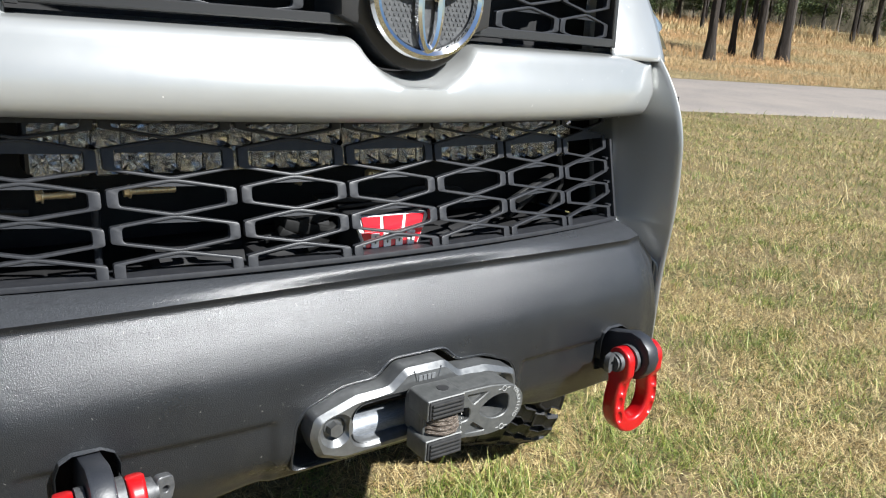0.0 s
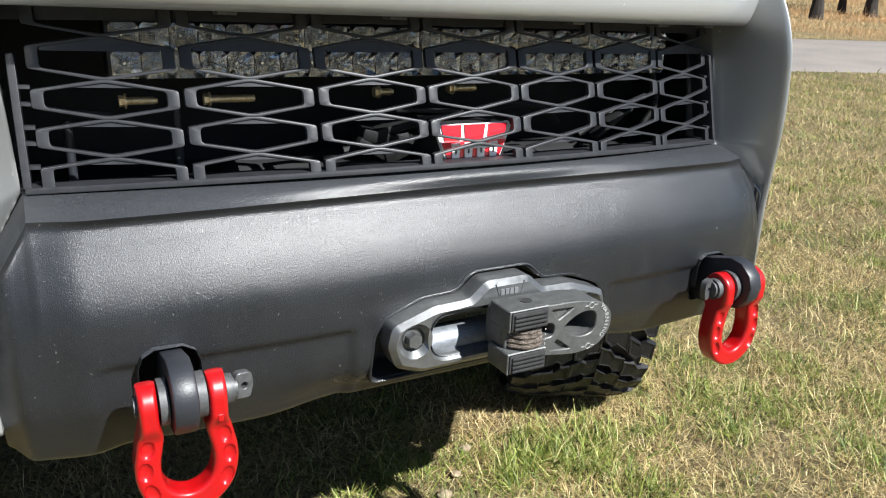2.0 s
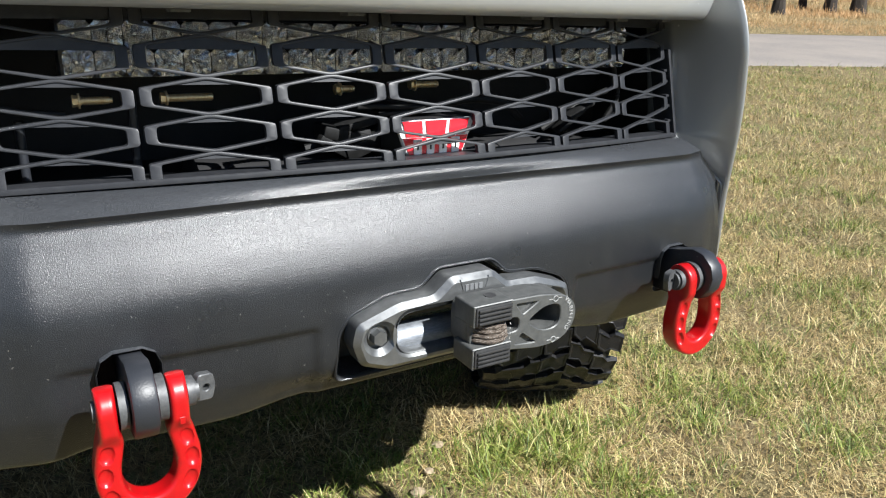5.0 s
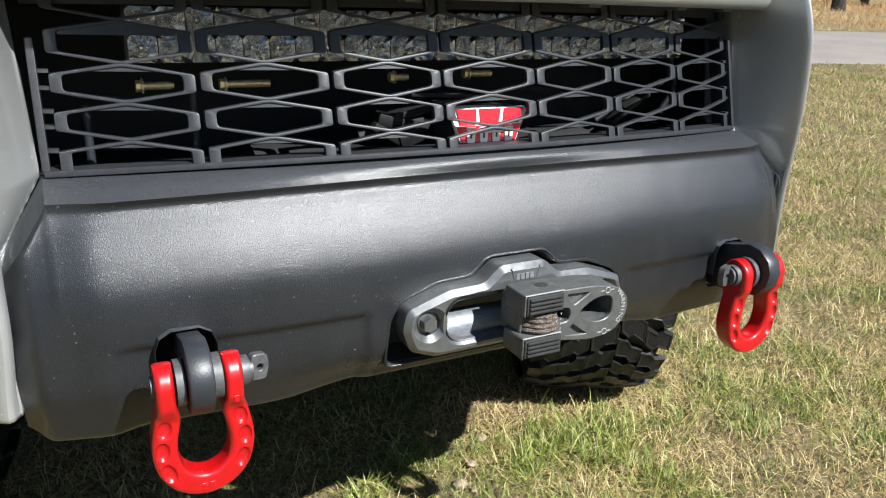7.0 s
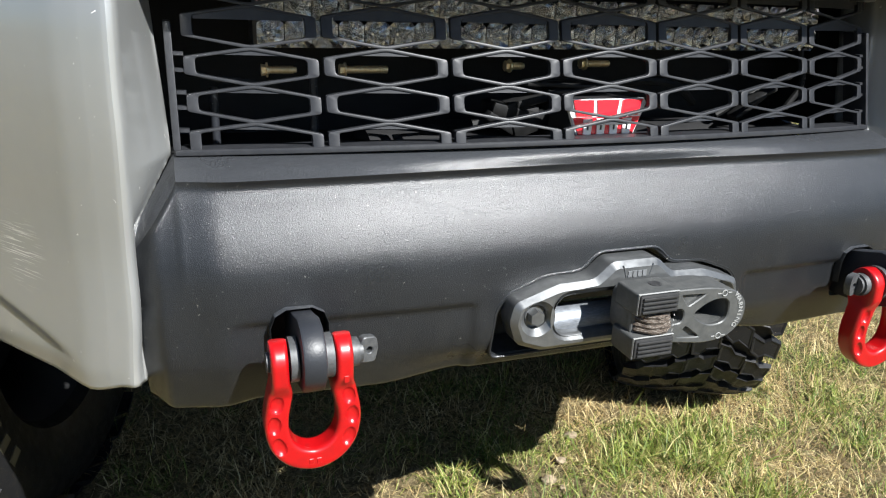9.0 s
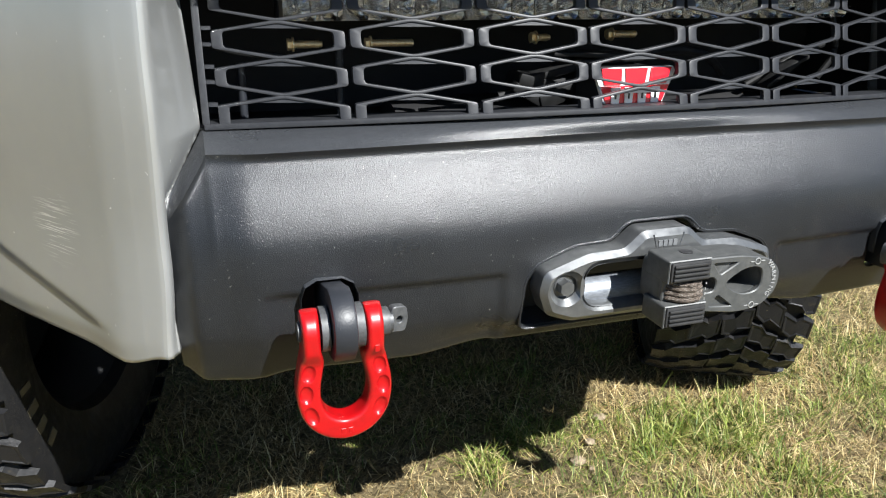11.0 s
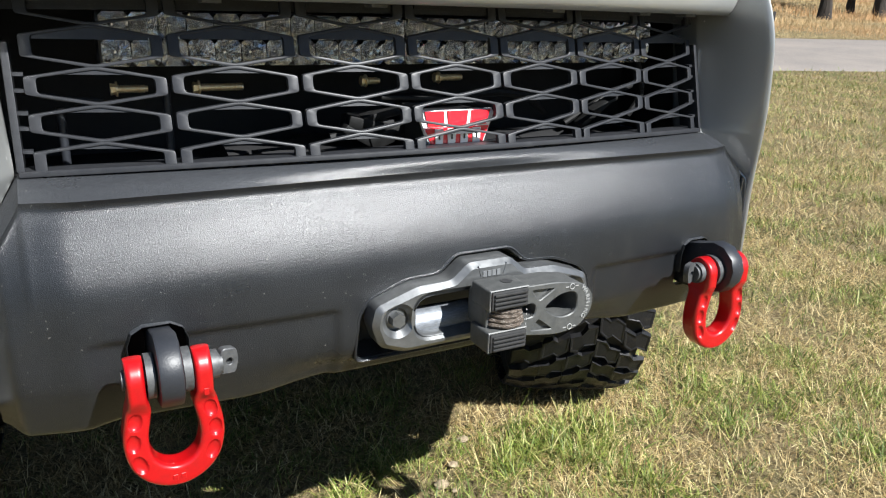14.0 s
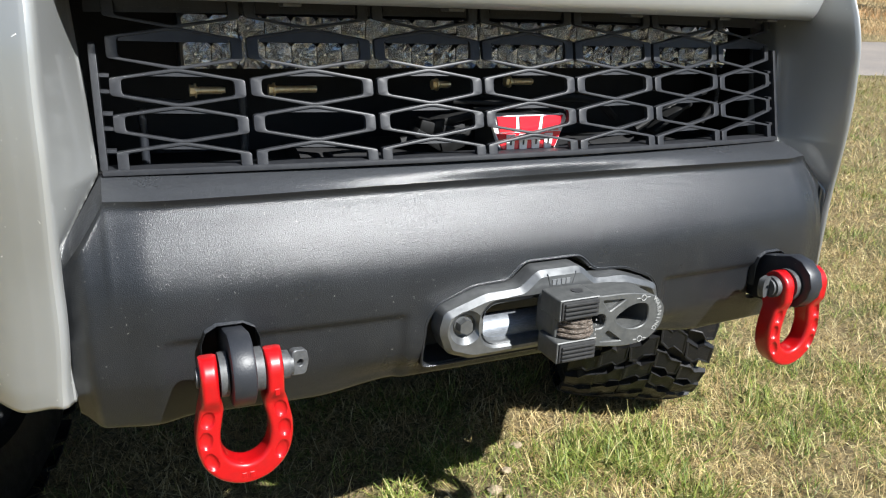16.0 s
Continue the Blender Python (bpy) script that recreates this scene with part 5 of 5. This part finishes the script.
def build_lawn():
    rs = np.random.RandomState(7)
    sets = {"green": [], "straw": []}
    for r0, r1, dens, grow, a0, a1 in ((0.9, 1.7, 24000, 0.9, 8, 122), (1.7, 2.6, 24000, 0.95, 8, 100), (2.6, 4.0, 15000, 1.05, 8, 62), (4.0, 6.5, 5200, 1.4, 8, 62), (6.5, 12.0, 1900, 2.1, 8, 62), (12.0, 20.0, 420, 3.6, 8, 62),
                                       (1.7, 2.6, 8000, 1.1, 100, 122), (2.6, 6.5, 1500, 1.6, 62, 122), (6.5, 12.0, 300, 2.8, 62, 122), (0.0, 0.9, 2500, 1.3, 8, 368), (0.9, 4.0, 2500, 1.3, 122, 368), (4.0, 10.0, 700, 2.4, 122, 368)):
        a0, a1 = radians(a0), radians(a1)
        n = int(dens * 0.5 * (a1 - a0) * (r1 * r1 - r0 * r0))
        r = np.sqrt(rs.uniform(r0 * r0, r1 * r1, n))
        a = rs.uniform(a0, a1, n)
        x, y = -0.48 + r * np.cos(a), -0.69 + r * np.sin(a)
        u = 0.3 * x + 0.954 * y
        keep = u < 9.55 + 0.006 * (0.954 * x - 0.3 * y) + rs.normal(0, 0.05, n)
        keep &= ~((np.abs(np.abs(x) - 0.90) < 0.17) & (np.abs(y - 0.975) < 0.14))
        x, y, u = x[keep], y[keep], u[keep]
        n = len(x)
        lush = wave(x, y, 3, 0.9) * 0.8 + wave(x, y, 5, 0.28) * 0.9 + 0.30 * np.clip((u - 5.5) / 4, 0, 1)
        isg = rs.normal(0, 0.46, n) + lush > 0.50
        tall = np.clip(wave(x, y, 9, 0.35), 0, 2)
        for kind, sel in (("green", isg), ("straw", ~isg)):
            k = sel.sum()
            if kind == "green":
                ln = rs.gamma(6, 0.0072, k) * (1 + 0.6 * tall[sel])
                wd = rs.uniform(0.0012, 0.0029, k) * grow
                lean, curl = np.abs(rs.normal(0.55, 0.38, k)), rs.uniform(0.1, 1.1, k)
            else:
                ln = rs.gamma(5, 0.0088, k)
                wd = rs.uniform(0.0009, 0.0023, k) * grow
                lean, curl = np.clip(rs.normal(1.12, 0.36, k), 0, 1.55), rs.uniform(-0.1, 0.4, k)
            sets[kind].append(blades(rs, x[sel], y[sel], ln * min(grow, 1.5), wd, lean, curl))
    # single thick tufts
    tx, ty = [], []
    for cx, cy, spread, k in ((0.03, 0.63, 0.03, 260), (0.59, 1.05, 0.03, 160), (0.63, 0.63, 0.055, 420), (0.65, 0.53, 0.05, 300), (0.52, 0.64, 0.05, 360), (1.19, 0.67, 0.045, 260), (0.70, 0.39, 0.04, 240), (0.17, 0.72, 0.03, 120), (1.09, 0.49, 0.05, 300), (0.74, 0.64, 0.04, 260),
                              (4.36, 2.37, 0.08, 260), (3.37, 1.43, 0.07, 260), (1.61, 0.66, 0.05, 240), (1.61, 0.40, 0.05, 240), (1.0, 1.15, 0.04, 170), (2.3, 1.8, 0.05, 200), (2.6, 0.9, 0.05, 200), (0.42, 0.58, 0.03, 160)):
        tx.append(cx + rs.normal(0, spread, k))
        ty.append(cy + rs.normal(0, spread, k))
    tx, ty = np.concatenate(tx), np.concatenate(ty)
    k = len(tx)
    sets["green"].append(blades(rs, tx, ty, rs.gamma(8, 0.0085, k), rs.uniform(0.0014, 0.0032, k), np.abs(rs.normal(0.5, 0.35, k)), rs.uniform(0.2, 1.0, k)))
    leaf_mesh("grass", np.concatenate(sets["green"]), BLADE, "blade", "short green spring grass in uneven tufts", "grass")
    leaf_mesh("dry_grass", np.concatenate(sets["straw"]), BLADE, "straw", "dry tan straw lying between the green grass", "dry grass")


build_lawn()


def build_clod(x, y, r, seed, label):
    """A crumbly lump of dry soil lying between the blades."""
    bm = bmesh.new()
    bmesh.ops.create_icosphere(bm, subdivisions=3, radius=r)
    for v in bm.verts:
        d = noise.noise(v.co * (1.6 / r) + Vector((seed, 0, 0))) * 0.35 + noise.noise(v.co * (4.5 / r) + Vector((0, seed, 0))) * 0.14
        v.co = Vector((v.co.x * 1.25, v.co.y, v.co.z * 0.62)) * (1 + d)
        v.co += Vector((x, y, rise(x, y) + 0.008 + r * 0.30))
    tagged(part("dirt_clod", bm, "clod", angle=50), label, "soil", "clods beside the tyre track")


for i, (x, y, r) in enumerate(((0.31, 0.645, 0.011), (0.245, 0.585, 0.014), (0.385, 0.735, 0.012), (0.265, 0.555, 0.007))):
    build_clod(x, y, r, 3.7 * i, "crumbly light brown lump of dry soil in the grass")


def build_field():
    rs = np.random.RandomState(11)
    out = []
    for u0, u1, dens, h, w in ((15.9, 22.0, 240, 0.07, 0.007), (22.0, 40.0, 110, 0.15, 0.012), (40.0, 62.0, 30, 0.38, 0.032)):
        v0, v1 = 4.0, 56.0
        n = int(dens * (u1 - u0) * (v1 - v0))
        u, v = rs.uniform(u0, u1, n), rs.uniform(v0, v1, n)
        u = u + 0.006 * v
        x, y = 0.3 * u + 0.954 * v, 0.954 * u - 0.3 * v
        clump = np.clip(wave(x, y, 21, 9) + 0.5, 0.15, 2)
        out.append(blades(rs, x, y, rs.gamma(5, h / 5, n) * (0.5 + clump), rs.uniform(0.5, 1.4, n) * w, np.abs(rs.normal(0.2, 0.2, n)), rs.uniform(0.0, 0.6, n)))
    leaf_mesh("tall_field_grass", np.concatenate(out), BLADE, "field", "tall dry orange and tan grass across the lane", "field grass")


build_field()


def limb(bm, a, b, r0, r1, segs=8):
    tube(bm, a, b, r0, r1, segs, caps=False)


def build_tree(name, label, height, r, bark, seed, leaves, low, spread, mat="needle"):
    rs = np.random.RandomState(seed)
    tree = thing(name, (0, 0, 0), label, "tree", "trees beyond the lane")
    bm = bmesh.new()
    n = 14
    path = [(0.10 * math.sin(1.3 * i + seed) * i / n, 0.10 * math.cos(1.7 * i + seed) * i / n, height * i / (n - 1)) for i in range(n)]
    rings = []
    for i, p in enumerate(path):
        f = i / (n - 1)
        rr = r * (1 - 0.85 * f) * (1.0 + 0.55 * math.exp(-f * 26))
        rings.append([bm.verts.new((p[0] + rr * (1 + 0.12 * math.sin(3 * k + i)) * math.cos(k * math.pi / 5), p[1] + rr * math.sin(k * math.pi / 5), p[2] - 0.1)) for k in range(10)])
    for a, b in zip(rings, rings[1:]):
        for k in range(10):
            bm.faces.new((a[k], a[(k + 1) % 10], b[(k + 1) % 10], b[k]))
    trunk = part("trunk", bm, bark, tree, local=True)
    tips = []
    for i in range(26):
        f = rs.uniform(low, 0.98)
        z = height * f
        a = rs.uniform(0, 2 * np.pi)
        ln = spread * (1.15 - f) * rs.uniform(0.5, 1.2)
        b0 = (path[min(n - 1, int(f * (n - 1)))][0], path[min(n - 1, int(f * (n - 1)))][1], z)
        b1 = (b0[0] + ln * math.cos(a), b0[1] + ln * math.sin(a), z + ln * rs.uniform(-0.05, 0.5))
        bm = bmesh.new()
        limb(bm, b0, b1, r * 0.22 * (1.1 - f), r * 0.04, 6)
        for _ in range(3):
            q = rs.uniform(0.4, 0.9)
            c0 = [p + (s - p) * q for p, s in zip(b0, b1)]
            a2 = a + rs.normal(0, 0.8)
            c1 = (c0[0] + ln * 0.4 * math.cos(a2), c0[1] + ln * 0.4 * math.sin(a2), c0[2] + ln * rs.uniform(-0.1, 0.35))
            limb(bm, c0, c1, r * 0.07, r * 0.02, 5)
            tips.append(c1)
        tips.append(b1)
        part("branch", bm, bark, tree, local=True)
    if leaves:
        tips = np.array(tips)
        idx = rs.randint(0, len(tips), leaves)
        c = tips[idx] + rs.normal(0, 0.30, (leaves, 3)) * spread * 0.35
        d = rs.normal(0, 1, (leaves, 3))
        d /= np.linalg.norm(d, axis=1, keepdims=True)
        e = np.cross(d, rs.normal(0, 1, (leaves, 3)))
        e /= np.linalg.norm(e, axis=1, keepdims=True)
        s = rs.uniform(0.05, 0.14, (leaves, 1)) * (0.6 + 0.2 * spread)
        co = np.stack([c - d * s, c + e * s * 0.35, c + d * s, c - e * s * 0.35], 1)
        ob = leaf_mesh("crown", co, [(0, 1, 2, 3)], mat, "", "")
        ob.parent = tree
    return tree


near_tree = build_tree("pine_tree", "dark barked pine trunk in the dry grass across the lane", 13.0, 0.19, "bark", 3, 5200, 0.24, 3.4)
bare_tree = build_tree("bare_tree", "slender grey barked tree without leaves at the wood's edge", 11.0, 0.13, "grey_bark", 5, 700, 0.2, 2.6)
cedar = build_tree("cedar_tree", "low dark evergreen with foliage down to the grass", 7.0, 0.12, "bark", 8, 6500, 0.08, 2.4)


def stand(ob, x, y, turn, scale):
    c = copy_thing(ob, Matrix.Translation((x, y, rise(x, y))) @ Matrix.Rotation(turn, 4, "Z"))
    c.scale = (scale, scale, scale)
    return c


SPOTS = [(25.8, 18.2, 1.0), (29.9, 20.0, 0.75), (30.2, 18.9, 1.05), (31.6, 18.5, 1.25), (56.4, 28.1, 0.9), (58.0, 27.2, 0.8)]
near_tree.matrix_basis = Matrix.Translation((SPOTS[0][0], SPOTS[0][1], rise(*SPOTS[0][:2])))
for i, (x, y, s) in enumerate(SPOTS[1:]):
    stand(near_tree, x, y, 1.3 * i + 0.5, s)
rs = np.random.RandomState(2)
first = {}
for i in range(74):
    u, v = rs.uniform(44, 78), rs.uniform(2, 66)
    x, y = 0.3 * u + 0.954 * v, 0.954 * u - 0.3 * v
    kind = (bare_tree, cedar, bare_tree, near_tree)[i % 4]
    if kind is not near_tree and kind not in first:
        first[kind] = True
        kind.matrix_basis = Matrix.Translation((x, y, rise(x, y)))
    else:
        stand(kind, x, y, i * 0.7, rs.uniform(0.7, 1.15))

for i in range(26):
    u, v = rs.uniform(47, 64), 8 + 2.1 * i + rs.uniform(-1, 1)
    x, y = 0.3 * u + 0.954 * v, 0.954 * u - 0.3 * v
    stand(cedar if i % 3 else near_tree, x, y, i * 1.1, rs.uniform(0.55, 1.0))

# the wood's far side, a plain dim distance
rows = []
for v in np.linspace(-40, 130, 120):
    u = 84 + 3 * math.sin(v * 0.2)
    x, y = 0.3 * u + 0.954 * v, 0.954 * u - 0.3 * v
    h = 12 + 2.5 * noise.noise((v * 0.25, 0, 5)) + 1.5 * noise.noise((v * 1.1, 0, 9))
    rows += [(x, y, 4.5), (x, y, 5.3 + h * 0.5), (x, y, 5.3 + h)]
tagged(shell("backdrop", rows, grid_faces(120, 3), "wood"), "dim grey brown wood in the distance", "backdrop", kind="structure")
